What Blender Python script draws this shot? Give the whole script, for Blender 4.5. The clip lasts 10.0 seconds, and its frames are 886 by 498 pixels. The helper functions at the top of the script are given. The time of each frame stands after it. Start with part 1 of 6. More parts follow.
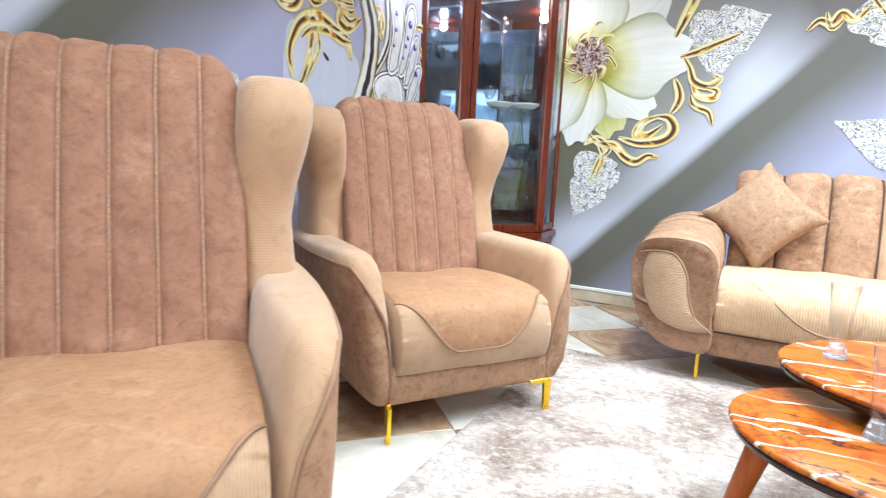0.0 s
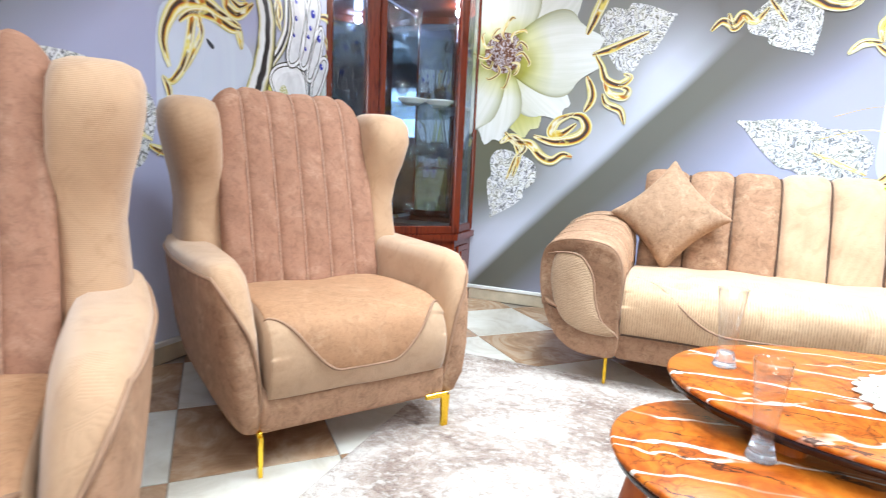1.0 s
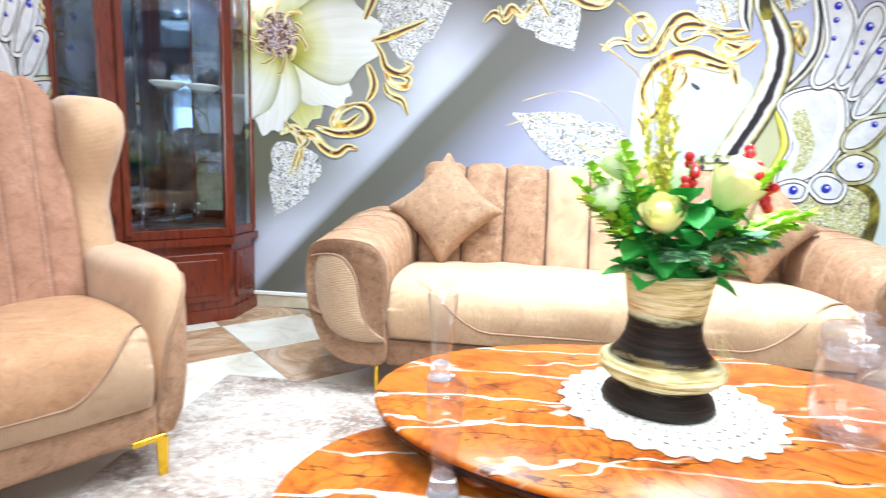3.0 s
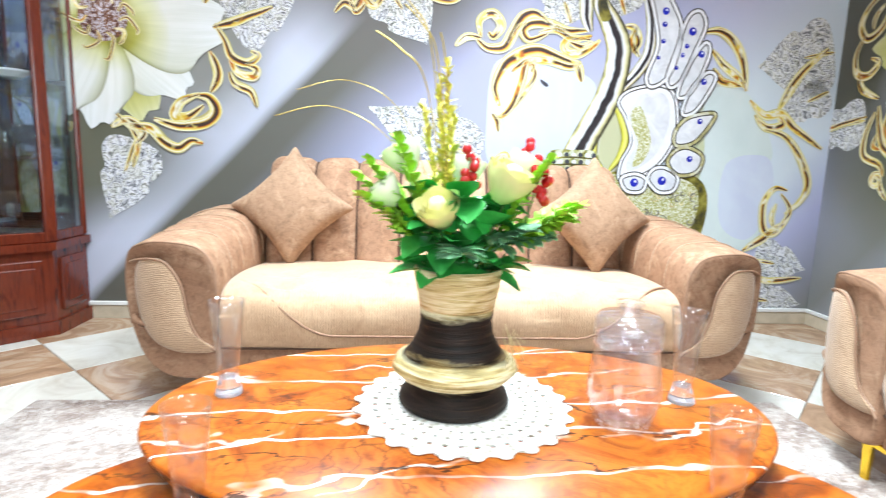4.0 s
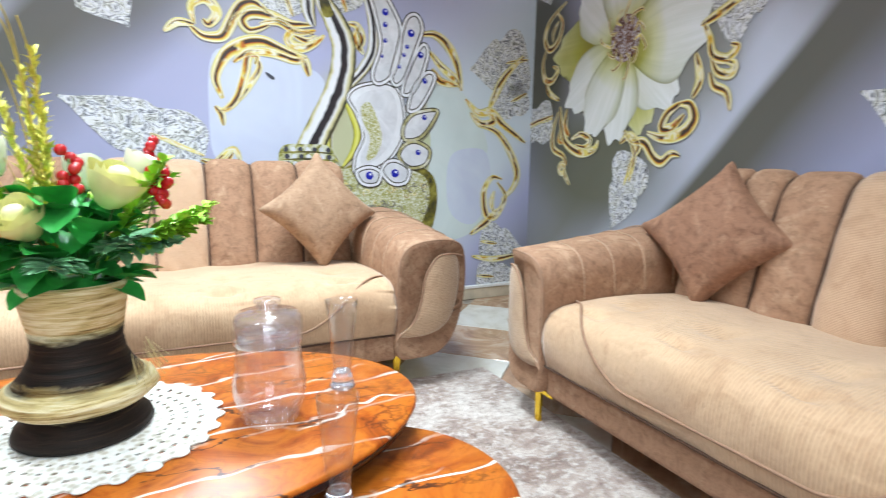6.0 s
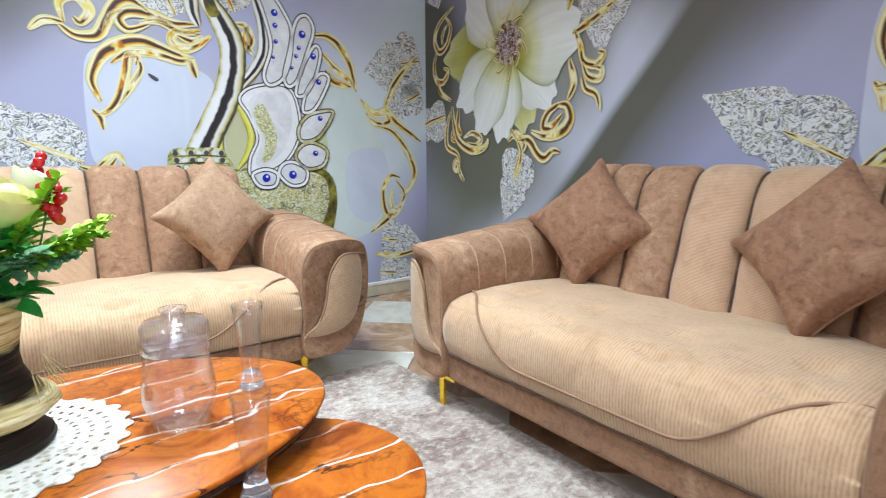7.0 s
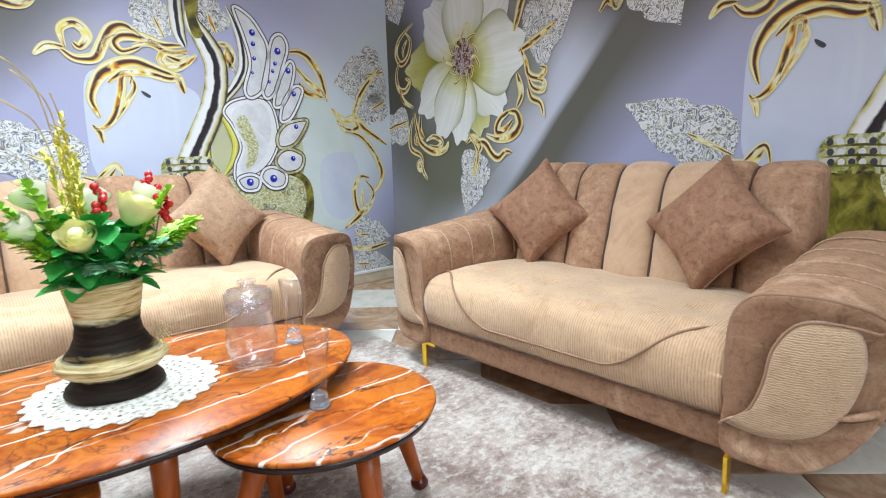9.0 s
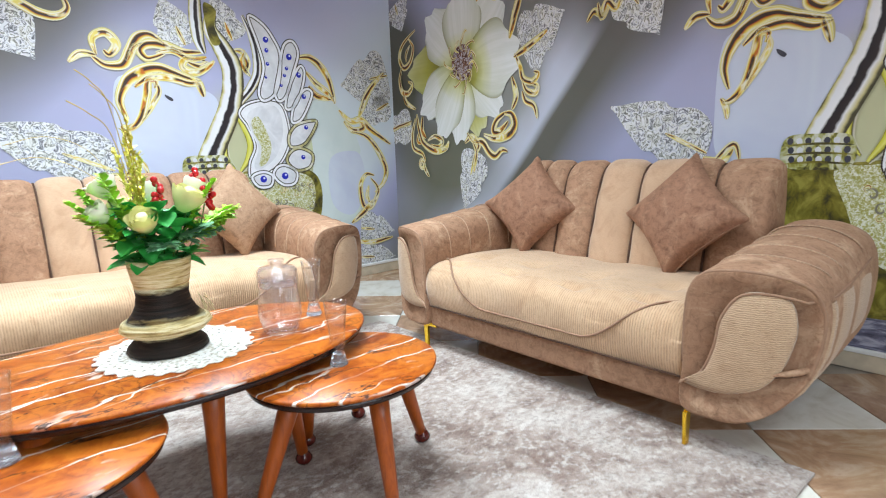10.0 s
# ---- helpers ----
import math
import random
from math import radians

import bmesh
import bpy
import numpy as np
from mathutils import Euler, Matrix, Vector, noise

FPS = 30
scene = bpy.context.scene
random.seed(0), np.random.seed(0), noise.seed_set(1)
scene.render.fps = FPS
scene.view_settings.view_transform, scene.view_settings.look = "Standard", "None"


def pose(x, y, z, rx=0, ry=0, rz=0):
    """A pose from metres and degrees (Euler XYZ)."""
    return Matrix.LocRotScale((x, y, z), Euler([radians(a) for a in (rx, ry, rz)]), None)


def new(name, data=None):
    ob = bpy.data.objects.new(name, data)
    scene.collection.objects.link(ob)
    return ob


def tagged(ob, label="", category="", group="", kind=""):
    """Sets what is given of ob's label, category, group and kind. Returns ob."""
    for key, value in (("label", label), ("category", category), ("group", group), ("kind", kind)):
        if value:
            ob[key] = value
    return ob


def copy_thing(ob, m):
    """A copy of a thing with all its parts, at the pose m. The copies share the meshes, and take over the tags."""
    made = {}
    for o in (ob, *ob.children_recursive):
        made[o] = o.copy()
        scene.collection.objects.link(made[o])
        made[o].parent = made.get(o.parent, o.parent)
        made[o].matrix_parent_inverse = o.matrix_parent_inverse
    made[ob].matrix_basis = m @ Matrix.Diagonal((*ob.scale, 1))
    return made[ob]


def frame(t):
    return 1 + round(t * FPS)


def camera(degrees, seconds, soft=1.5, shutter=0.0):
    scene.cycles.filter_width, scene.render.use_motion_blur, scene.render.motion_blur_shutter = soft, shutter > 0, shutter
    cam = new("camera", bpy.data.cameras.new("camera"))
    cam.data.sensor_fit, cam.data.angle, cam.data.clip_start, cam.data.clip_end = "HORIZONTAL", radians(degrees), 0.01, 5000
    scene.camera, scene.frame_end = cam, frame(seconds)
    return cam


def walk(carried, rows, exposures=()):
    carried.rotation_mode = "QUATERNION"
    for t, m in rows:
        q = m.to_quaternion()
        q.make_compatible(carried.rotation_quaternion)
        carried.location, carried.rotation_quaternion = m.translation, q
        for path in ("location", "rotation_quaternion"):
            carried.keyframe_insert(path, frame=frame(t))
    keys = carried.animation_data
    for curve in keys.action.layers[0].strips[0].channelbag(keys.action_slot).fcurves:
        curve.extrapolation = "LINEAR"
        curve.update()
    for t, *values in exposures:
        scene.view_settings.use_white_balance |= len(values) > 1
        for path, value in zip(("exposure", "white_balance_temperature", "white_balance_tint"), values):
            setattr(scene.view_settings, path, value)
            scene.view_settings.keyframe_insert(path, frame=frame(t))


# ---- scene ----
cam = camera(78.1, 10.0, 1.1, 0.5)
METRES, EYE, TILT, LEAN, TURN = 2.0, 0.895, -1.0, 0.0, 28.0
ROWS = [
    (0.0, 0.0, 0.0, 0.0, 0.36, -8.06, -2.55),
    (0.5, 0.041, 0.0367, 0.0002, -2.31, -7.95, -2.61),
    (1.0, 0.0922, 0.0746, 0.003, -5.76, -7.84, -2.52),
    (1.5, 0.135, 0.0998, 0.0058, -8.62, -7.77, -2.16),
    (2.0, 0.1899, 0.1263, 0.0078, -13.02, -7.7, -2.13),
    (2.5, 0.2335, 0.1414, 0.0084, -17.05, -7.69, -1.89),
    (4.0, 0.3989, 0.1235, 0.0103, -32.55, -8.01, -1.3),
    (4.5, 0.4395, 0.1046, 0.0129, -37.05, -8.11, -0.8),
    (5.0, 0.4752, 0.0764, 0.0148, -42.69, -8.2, -0.44),
    (5.5, 0.4929, 0.0511, 0.0153, -47.69, -8.3, -0.2),
    (6.0, 0.4981, 0.0246, 0.0179, -54.57, -8.49, -0.19),
    (7.5, 0.4156, -0.0198, 0.0359, -67.9, -9.33, 1.81),
    (8.0, 0.3565, -0.0279, 0.0433, -69.62, -9.48, 2.15),
    (8.5, 0.3032, -0.0347, 0.0463, -69.99, -9.51, 2.54),
    (9.0, 0.2389, -0.0486, 0.0454, -70.07, -9.58, 2.68),
    (9.5, 0.1847, -0.067, 0.0446, -70.01, -9.63, 2.74),
    (10.0, 0.1184, -0.0963, 0.0435, -69.9, -9.67, 2.74),
]
EXPOSURES = [(0.0, 0.75), (2.5, 0.80), (4.5, 0.60), (6.0, 0.16), (7.5, 0.04), (10.0, 0.2)]
LAMPS = [(-0.1, 2.3, 24), (1.3, 2.38, 44), (-0.3, 0.8, 9), (1.1, 1.0, 15), (0.6, -0.9, 17)]
WINDOW_WATTS = 24
walk(cam, [(t, pose(0, 0, EYE, TILT, LEAN, TURN) @ pose(METRES * x, METRES * y, METRES * z, 90 + pitch, roll, yaw)) for t, x, y, z, yaw, pitch, roll in ROWS], EXPOSURES)

# ---- world and light ----
world = bpy.data.worlds.new("world")
scene.world = world
world.use_nodes = True
wbg = world.node_tree.nodes["Background"]
wbg.inputs[0].default_value = (0.8, 0.88, 1.0, 1)
wbg.inputs[1].default_value = 0.6

XW, XE, YN, YS, HC = -1.84, 3.13, 3.70, -2.6, 2.75


def area_lamp(name, m, sx, sy, watts, color, spread=180):
    la = bpy.data.lights.new(name, "AREA")
    la.shape, la.size, la.size_y, la.energy, la.color = "RECTANGLE", sx, sy, watts, color
    la.spread = radians(spread)
    ob = new(name, la)
    ob.matrix_world = m
    return ob


for lx, ly, w in LAMPS:
    area_lamp("panel_lamp", pose(lx, ly, HC - 0.035), 0.55, 0.55, w, (0.775, 0.94, 1.05), 125)
area_lamp("window_lamp", pose(0.6, YS + 0.03, 1.5, 90, 0, 0), 2.5, 1.6, WINDOW_WATTS, (0.86, 0.94, 1.0))


# ---- materials ----
def material(name, rough=0.6, metal=0.0):
    m = bpy.data.materials.new(name)
    m.use_nodes = True
    nt = m.node_tree
    b = nt.nodes["Principled BSDF"]
    b.inputs["Roughness"].default_value = rough
    b.inputs["Metallic"].default_value = metal
    return m, nt, b


def node(nt, kind, **values):
    n = nt.nodes.new(kind)
    for k, v in values.items():
        n.inputs[k.replace("_", " ")].default_value = v
    return n


def coords(nt, scale=(1, 1, 1), rot=(0, 0, 0), out="Object"):
    tc = nt.nodes.new("ShaderNodeTexCoord")
    mp = nt.nodes.new("ShaderNodeMapping")
    mp.inputs["Scale"].default_value = scale
    mp.inputs["Rotation"].default_value = rot
    nt.links.new(tc.outputs[out], mp.inputs[0])
    return mp.outputs[0]


def ramp(nt, fac, stops):
    r = nt.nodes.new("ShaderNodeValToRGB")
    els = r.color_ramp.elements
    while len(els) < len(stops):
        els.new(0.5)
    for e, (p, c) in zip(els, stops):
        e.position, e.color = p, (*c, 1)
    nt.links.new(fac, r.inputs[0])
    return r.outputs[0]


def mixed(nt, fac, a, b, mode="MIX"):
    n = nt.nodes.new("ShaderNodeMix")
    n.data_type, n.blend_type = "RGBA", mode
    for sock, v in ((n.inputs[0], fac), (n.inputs[6], a), (n.inputs[7], b)):
        if isinstance(v, (int, float)):
            sock.default_value = v
        elif isinstance(v, tuple):
            sock.default_value = (*v, 1)
        else:
            nt.links.new(v, sock)
    return n.outputs[2]


def noise_tex(nt, vec, scale, detail=4.0, rough=0.55, distort=0.0):
    n = node(nt, "ShaderNodeTexNoise", Scale=scale, Detail=detail, Roughness=rough, Distortion=distort)
    nt.links.new(vec, n.inputs[0])
    return n.outputs[0]


def bump(nt, b, height, strength, distance):
    n = node(nt, "ShaderNodeBump", Strength=strength, Distance=distance)
    nt.links.new(height, n.inputs["Height"])
    nt.links.new(n.outputs[0], b.inputs["Normal"])


def suede(name, dark, mid, light):
    m, nt, b = material(name, 0.8)
    v = coords(nt)
    big = noise_tex(nt, v, 5.0, 6, 0.68, 1.6)
    brush = noise_tex(nt, coords(nt, (1, 1, 1), (0.3, 0.2, 0.5)), 26.0, 7, 0.76, 0.7)
    speck = noise_tex(nt, v, 85.0, 3, 0.7, 0.8)
    c = ramp(nt, big, [(0.34, mid), (0.52, mid), (0.68, light)])
    f = ramp(nt, brush, [(0.34, (1, 1, 1)), (0.47, (0.35, 0.35, 0.35)), (0.56, (0, 0, 0))])
    col = mixed(nt, mixed(nt, 0.72, (0, 0, 0), f), c, dark)
    s = ramp(nt, speck, [(0.3, (0.78, 0.76, 0.74)), (0.5, (1, 1, 1)), (0.72, (1, 1, 1)), (0.8, (1.0, 1.0, 1.0))])
    col2 = mixed(nt, 0.8, col, s, "MULTIPLY")
    nt.links.new(col2, b.inputs["Base Color"])
    b.inputs["Sheen Weight"].default_value = 0.35
    b.inputs["Sheen Roughness"].default_value = 0.4
    b.inputs["Sheen Tint"].default_value = (*light, 1)
    b.inputs["Specular IOR Level"].default_value = 0.25
    bump(nt, b, brush, 0.35, 0.004)
    return m


def ribbed(name, a, c, axis=0, pitch=0.013, depth=1.0, waver=1.5):
    """Corded upholstery: uneven raised cords that vary across the axis, broken into short ripples along them."""
    m, nt, b = material(name, 0.78)
    v = coords(nt)
    w = node(nt, "ShaderNodeTexWave", Scale=0.314 / pitch, Distortion=waver, Detail=2.0, Detail_Scale=1.6, Detail_Roughness=0.6)
    w.bands_direction = "XYZ"[axis]
    nt.links.new(v, w.inputs[0])
    sc = [0.55 / pitch] * 3
    sc[axis] = 1.0 / pitch
    ripple = noise_tex(nt, coords(nt, tuple(sc), (0.1, 0.1, 0.1)), 1.0, 2.0, 0.5, 0.6)
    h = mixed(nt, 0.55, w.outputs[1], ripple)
    big = noise_tex(nt, v, 3.5, 4, 0.6, 0.5)
    rub = noise_tex(nt, v, 11.0, 5, 0.7, 1.2)
    base = ramp(nt, big, [(0.3, a), (0.7, c)])
    worn = ramp(nt, rub, [(0.34, (0.80, 0.74, 0.69)), (0.50, (1, 1, 1)), (0.66, (1, 1, 1))])
    base = mixed(nt, 0.6, base, worn, "MULTIPLY")
    # shade between the cords, painted into the colour where the height is low
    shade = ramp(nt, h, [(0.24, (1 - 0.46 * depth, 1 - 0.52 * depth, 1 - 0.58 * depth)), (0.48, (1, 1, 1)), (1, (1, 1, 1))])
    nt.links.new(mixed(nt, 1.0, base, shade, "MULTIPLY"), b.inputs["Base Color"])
    b.inputs["Sheen Weight"].default_value = 0.3
    b.inputs["Specular IOR Level"].default_value = 0.25
    bump(nt, b, h, 0.8 * min(depth, 1), 0.005)
    return m


def plain(name, color, rough=0.5, metal=0.0, vary=0.12, scale=25.0, relief=0.0):
    m, nt, b = material(name, rough, metal)
    v = coords(nt)
    n = noise_tex(nt, v, scale)
    lo = tuple(max(0, x * (1 - vary)) for x in color)
    hi = tuple(min(1, x * (1 + vary)) for x in color)
    nt.links.new(ramp(nt, n, [(0.3, lo), (0.7, hi)]), b.inputs["Base Color"])
    if relief:
        bump(nt, b, n, relief, 0.003)
    return m


SUEDE = suede("brown_suede", (0.165, 0.082, 0.046), (0.360, 0.202, 0.124), (0.51, 0.325, 0.210))
SUEDE_ROSE = suede("rosy_suede", (0.225, 0.108, 0.068), (0.345, 0.172, 0.112), (0.45, 0.255, 0.175))
CUSHION = suede("cushion_suede", (0.125, 0.058, 0.035), (0.295, 0.150, 0.092), (0.42, 0.240, 0.155))
# same suede for the long sofa, its stronger front light put into the colour
CUSHION_LIT = suede("lit_cushion_suede", (0.20, 0.112, 0.066), (0.375, 0.230, 0.145), (0.50, 0.33, 0.218))
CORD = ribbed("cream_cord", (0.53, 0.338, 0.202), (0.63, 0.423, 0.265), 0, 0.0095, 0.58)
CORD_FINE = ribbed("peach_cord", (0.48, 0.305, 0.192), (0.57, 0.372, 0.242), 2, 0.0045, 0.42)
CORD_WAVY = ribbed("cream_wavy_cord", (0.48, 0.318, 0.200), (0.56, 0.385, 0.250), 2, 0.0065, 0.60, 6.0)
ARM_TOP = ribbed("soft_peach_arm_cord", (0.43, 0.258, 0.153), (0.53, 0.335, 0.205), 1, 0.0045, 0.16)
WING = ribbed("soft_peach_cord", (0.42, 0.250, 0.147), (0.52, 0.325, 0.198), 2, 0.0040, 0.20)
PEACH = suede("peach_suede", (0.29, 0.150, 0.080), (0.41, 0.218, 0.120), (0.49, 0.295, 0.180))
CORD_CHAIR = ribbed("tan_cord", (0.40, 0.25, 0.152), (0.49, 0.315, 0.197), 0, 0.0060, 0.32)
PIPING = plain("piping", (0.30, 0.170, 0.105), 0.8)
PIPING_PALE = plain("pale_stitched_piping", (0.43, 0.275, 0.18), 0.8, 0, 0.3, 160.0)
ROSE_SEAM = plain("rosy_piping", (0.40, 0.225, 0.155), 0.8, 0, 0.3, 160.0)
SEAM = plain("dark_seam_and_crease", (0.085, 0.042, 0.025), 0.9)
GOLD = plain("polished_gold", (0.95, 0.62, 0.06), 0.22, 1.0, 0.05)
WHITE = plain("white_paint", (0.8, 0.8, 0.79), 0.55, 0, 0.03)


def wood(name, a, c, rough=0.25, axis=2, coat=0.25):
    m, nt, b = material(name, rough)
    sc = [9.0, 9.0, 9.0]
    sc[axis] = 0.9
    v = coords(nt, tuple(sc))
    n = noise_tex(nt, v, 3.0, 6, 0.65, 1.5)
    nt.links.new(ramp(nt, n, [(0.3, a), (0.5, c), (0.68, a)]), b.inputs["Base Color"])
    b.inputs["Coat Weight"].default_value = coat
    b.inputs["Coat Roughness"].default_value = 0.12
    bump(nt, b, n, 0.15, 0.002)
    return m


MAHOGANY = wood("red_mahogany", (0.055, 0.009, 0.006), (0.17, 0.026, 0.010))
LEG_WOOD = wood("orange_leg_wood", (0.25, 0.046, 0.004), (0.40, 0.080, 0.006), 0.38, 2, 0.08)
FOOT = plain("dark_red_foot", (0.10, 0.012, 0.008), 0.2)
EDGE = plain("dark_table_edge", (0.018, 0.006, 0.005), 0.25)


def burl():
    """Glossy orange stone-effect veneer with dark cracks and white veins."""
    m, nt, b = material("orange_veined_top", 0.32)
    v = coords(nt)
    n1 = noise_tex(nt, v, 6.0, 7, 0.65, 2.0)
    c = ramp(nt, n1, [(0.28, (0.14, 0.026, 0.005)), (0.42, (0.37, 0.078, 0.008)), (0.55, (0.51, 0.142, 0.016)), (0.70, (0.26, 0.050, 0.006))])
    vd = node(nt, "ShaderNodeTexVoronoi", Scale=9.0)
    vd.feature = "DISTANCE_TO_EDGE"
    warp = nt.nodes.new("ShaderNodeVectorMath")
    warp.operation = "ADD"
    nz = node(nt, "ShaderNodeTexNoise", Scale=5.0, Detail=5.0)
    nt.links.new(v, nz.inputs[0])
    nt.links.new(v, warp.inputs[0])
    sc = nt.nodes.new("ShaderNodeVectorMath")
    sc.operation = "SCALE"
    sc.inputs[3].default_value = 0.55
    nt.links.new(nz.outputs[1], sc.inputs[0])
    nt.links.new(sc.outputs[0], warp.inputs[1])
    nt.links.new(warp.outputs[0], vd.inputs[0])
    crack = ramp(nt, vd.outputs[0], [(0.0, (1, 1, 1)), (0.03, (0.35, 0.35, 0.35)), (0.07, (0, 0, 0))])
    patch = ramp(nt, noise_tex(nt, v, 4.0, 3), [(0.40, (0, 0, 0)), (0.58, (0.8, 0.8, 0.8))])
    c = mixed(nt, mixed(nt, 1.0, crack, patch, "MULTIPLY"), c, (0.10, 0.022, 0.008))
    w = node(nt, "ShaderNodeTexWave", Scale=1.9, Distortion=6.5, Detail=4.0, Detail_Scale=1.3, Detail_Roughness=0.62)
    w.bands_direction = "Y"
    v2 = coords(nt, (0.55, 1.25, 1), (0, 0, radians(-9)))
    nt.links.new(v2, w.inputs[0])
    vein = ramp(nt, w.outputs[1], [(0.0, (1, 1, 1)), (0.006, (0.9, 0.9, 0.9)), (0.013, (0, 0, 0))])
    fade = ramp(nt, noise_tex(nt, v, 3.1, 4, 0.6), [(0.36, (0.1, 0.1, 0.1)), (0.52, (1, 1, 1))])
    c = mixed(nt, mixed(nt, 1.0, vein, fade, "MULTIPLY"), c, (0.80, 0.77, 0.72))
    w2 = node(nt, "ShaderNodeTexWave", Scale=1.3, Distortion=8.5, Detail=5.0, Detail_Scale=1.1, Detail_Roughness=0.66)
    w2.bands_direction = "Y"
    nt.links.new(coords(nt, (0.7, 1.1, 1), (0, 0, radians(-24))), w2.inputs[0])
    vein2 = ramp(nt, w2.outputs[1], [(0.0, (1, 1, 1)), (0.002, (0.8, 0.8, 0.8)), (0.006, (0, 0, 0))])
    fade2 = ramp(nt, noise_tex(nt, v, 4.3, 4, 0.6), [(0.44, (0, 0, 0)), (0.56, (1, 1, 1))])
    c = mixed(nt, mixed(nt, 1.0, vein2, fade2, "MULTIPLY"), c, (0.74, 0.68, 0.60))
    w3 = node(nt, "ShaderNodeTexWave", Scale=2.3, Distortion=9.0, Detail=5.0, Detail_Scale=1.6, Detail_Roughness=0.7)
    w3.bands_direction = "Y"
    nt.links.new(coords(nt, (0.6, 1.3, 1), (0, 0, radians(14))), w3.inputs[0])
    line = ramp(nt, w3.outputs[1], [(0.0, (1, 1, 1)), (0.004, (0.9, 0.9, 0.9)), (0.014, (0, 0, 0))])
    c = mixed(nt, mixed(nt, 1.0, line, ramp(nt, noise_tex(nt, v, 5.0, 3), [(0.42, (0, 0, 0)), (0.55, (0.9, 0.9, 0.9))]), "MULTIPLY"), c, (0.035, 0.012, 0.008))
    nt.links.new(c, b.inputs["Base Color"])
    b.inputs["Specular IOR Level"].default_value = 0.2
    b.inputs["Coat Weight"].default_value = 0.04
    b.inputs["Coat Roughness"].default_value = 0.12
    return m


BURL = burl()


def gloss_weight(nt, most, power=3.0):
    """Gloss that grows towards grazing angles, alike on both sides of a thin sheet."""
    lw = node(nt, "ShaderNodeLayerWeight", Blend=0.5)
    mr = nt.nodes.new("ShaderNodeMath")
    mr.operation = "POWER"
    mr.inputs[1].default_value = power
    nt.links.new(lw.outputs["Facing"], mr.inputs[0])
    ma = nt.nodes.new("ShaderNodeMath")
    ma.operation = "MULTIPLY_ADD"
    ma.inputs[1].default_value, ma.inputs[2].default_value = most, 0.05
    nt.links.new(mr.outputs[0], ma.inputs[0])
    return ma.outputs[0]


def glass(name, tint=(1, 1, 1), rough=0.0, ior=1.45):
    m, nt, b = material(name, rough)
    b.inputs["Base Color"].default_value = (*tint, 1)
    b.inputs["Transmission Weight"].default_value = 1.0
    b.inputs["IOR"].default_value = ior
    return m




def thin_glass(name, tint, haze):
    """Thin clear ware: light passes straight, gloss grows towards the rim, and a little pale diffuse imitates bright
    reflections.
    """
    m, nt, b = material(name, 0.02)
    out = nt.nodes["Material Output"]
    tr = nt.nodes.new("ShaderNodeBsdfTransparent")
    tr.inputs[0].default_value = (*tint, 1)
    pale_haze = nt.nodes.new("ShaderNodeBsdfDiffuse")
    pale_haze.inputs[0].default_value = (0.82, 0.82, 0.90, 1)
    body = nt.nodes.new("ShaderNodeMixShader")
    body.inputs[0].default_value = haze
    nt.links.new(tr.outputs[0], body.inputs[1])
    nt.links.new(pale_haze.outputs[0], body.inputs[2])
    gl = nt.nodes.new("ShaderNodeBsdfGlossy")
    gl.inputs["Roughness"].default_value = 0.04
    mx = nt.nodes.new("ShaderNodeMixShader")
    nt.links.new(gloss_weight(nt, 0.6, 2.6), mx.inputs[0])
    nt.links.new(body.outputs[0], mx.inputs[1])
    nt.links.new(gl.outputs[0], mx.inputs[2])
    nt.links.new(mx.outputs[0], out.inputs[0])
    return m


THIN = thin_glass("thin_clear_glass", (0.975, 0.98, 0.985), 0.012)
LILAC_THIN = thin_glass("thin_lilac_plastic", (0.985, 0.98, 0.995), 0.030)
GLASS = glass("clear_glass", (0.90, 0.93, 1.0), 0.08)
# the opaque pale share lightens the heavy bases in place of bright glints
GLASS.node_tree.nodes["Principled BSDF"].inputs["Transmission Weight"].default_value = 0.86


def pane_glass():
    m, nt, b = material("pane_glass", 0.02)
    out = nt.nodes["Material Output"]
    tr = nt.nodes.new("ShaderNodeBsdfTransparent")
    tr.inputs[0].default_value = (0.9, 0.95, 0.97, 1)
    gl = nt.nodes.new("ShaderNodeBsdfGlossy")
    gl.inputs["Roughness"].default_value = 0.02
    fr = gloss_weight(nt, 0.5)
    mx = nt.nodes.new("ShaderNodeMixShader")
    nt.links.new(fr, mx.inputs[0])
    nt.links.new(tr.outputs[0], mx.inputs[1])
    nt.links.new(gl.outputs[0], mx.inputs[2])
    nt.links.new(mx.outputs[0], out.inputs[0])
    return m


PANE = pane_glass()
MIRROR, _nt, _b = material("mirror", 0.03, 1.0)
_b.inputs["Base Color"].default_value = (0.42, 0.48, 0.58, 1)


def tile_material():
    m, nt, b = material("marble_tile", 0.12)
    oi = nt.nodes.new("ShaderNodeObjectInfo")
    v = coords(nt, (1, 1, 1), (0, 0, 0.6))
    off = nt.nodes.new("ShaderNodeVectorMath")
    off.operation = "ADD"
    nt.links.new(v, off.inputs[0])
    mul = nt.nodes.new("ShaderNodeMath")
    mul.operation = "MULTIPLY"
    mul.inputs[1].default_value = 31.0
    nt.links.new(oi.outputs["Random"], mul.inputs[0])
    nt.links.new(mul.outputs[0], off.inputs[1])
    return m, nt, b, off.outputs[0]


def tile_look(name, stops, scale):
    m, nt, b, v = tile_material()
    m.name = name
    n = noise_tex(nt, v, scale, 7, 0.62, 2.2)
    nt.links.new(ramp(nt, n, stops), b.inputs["Base Color"])
    return m


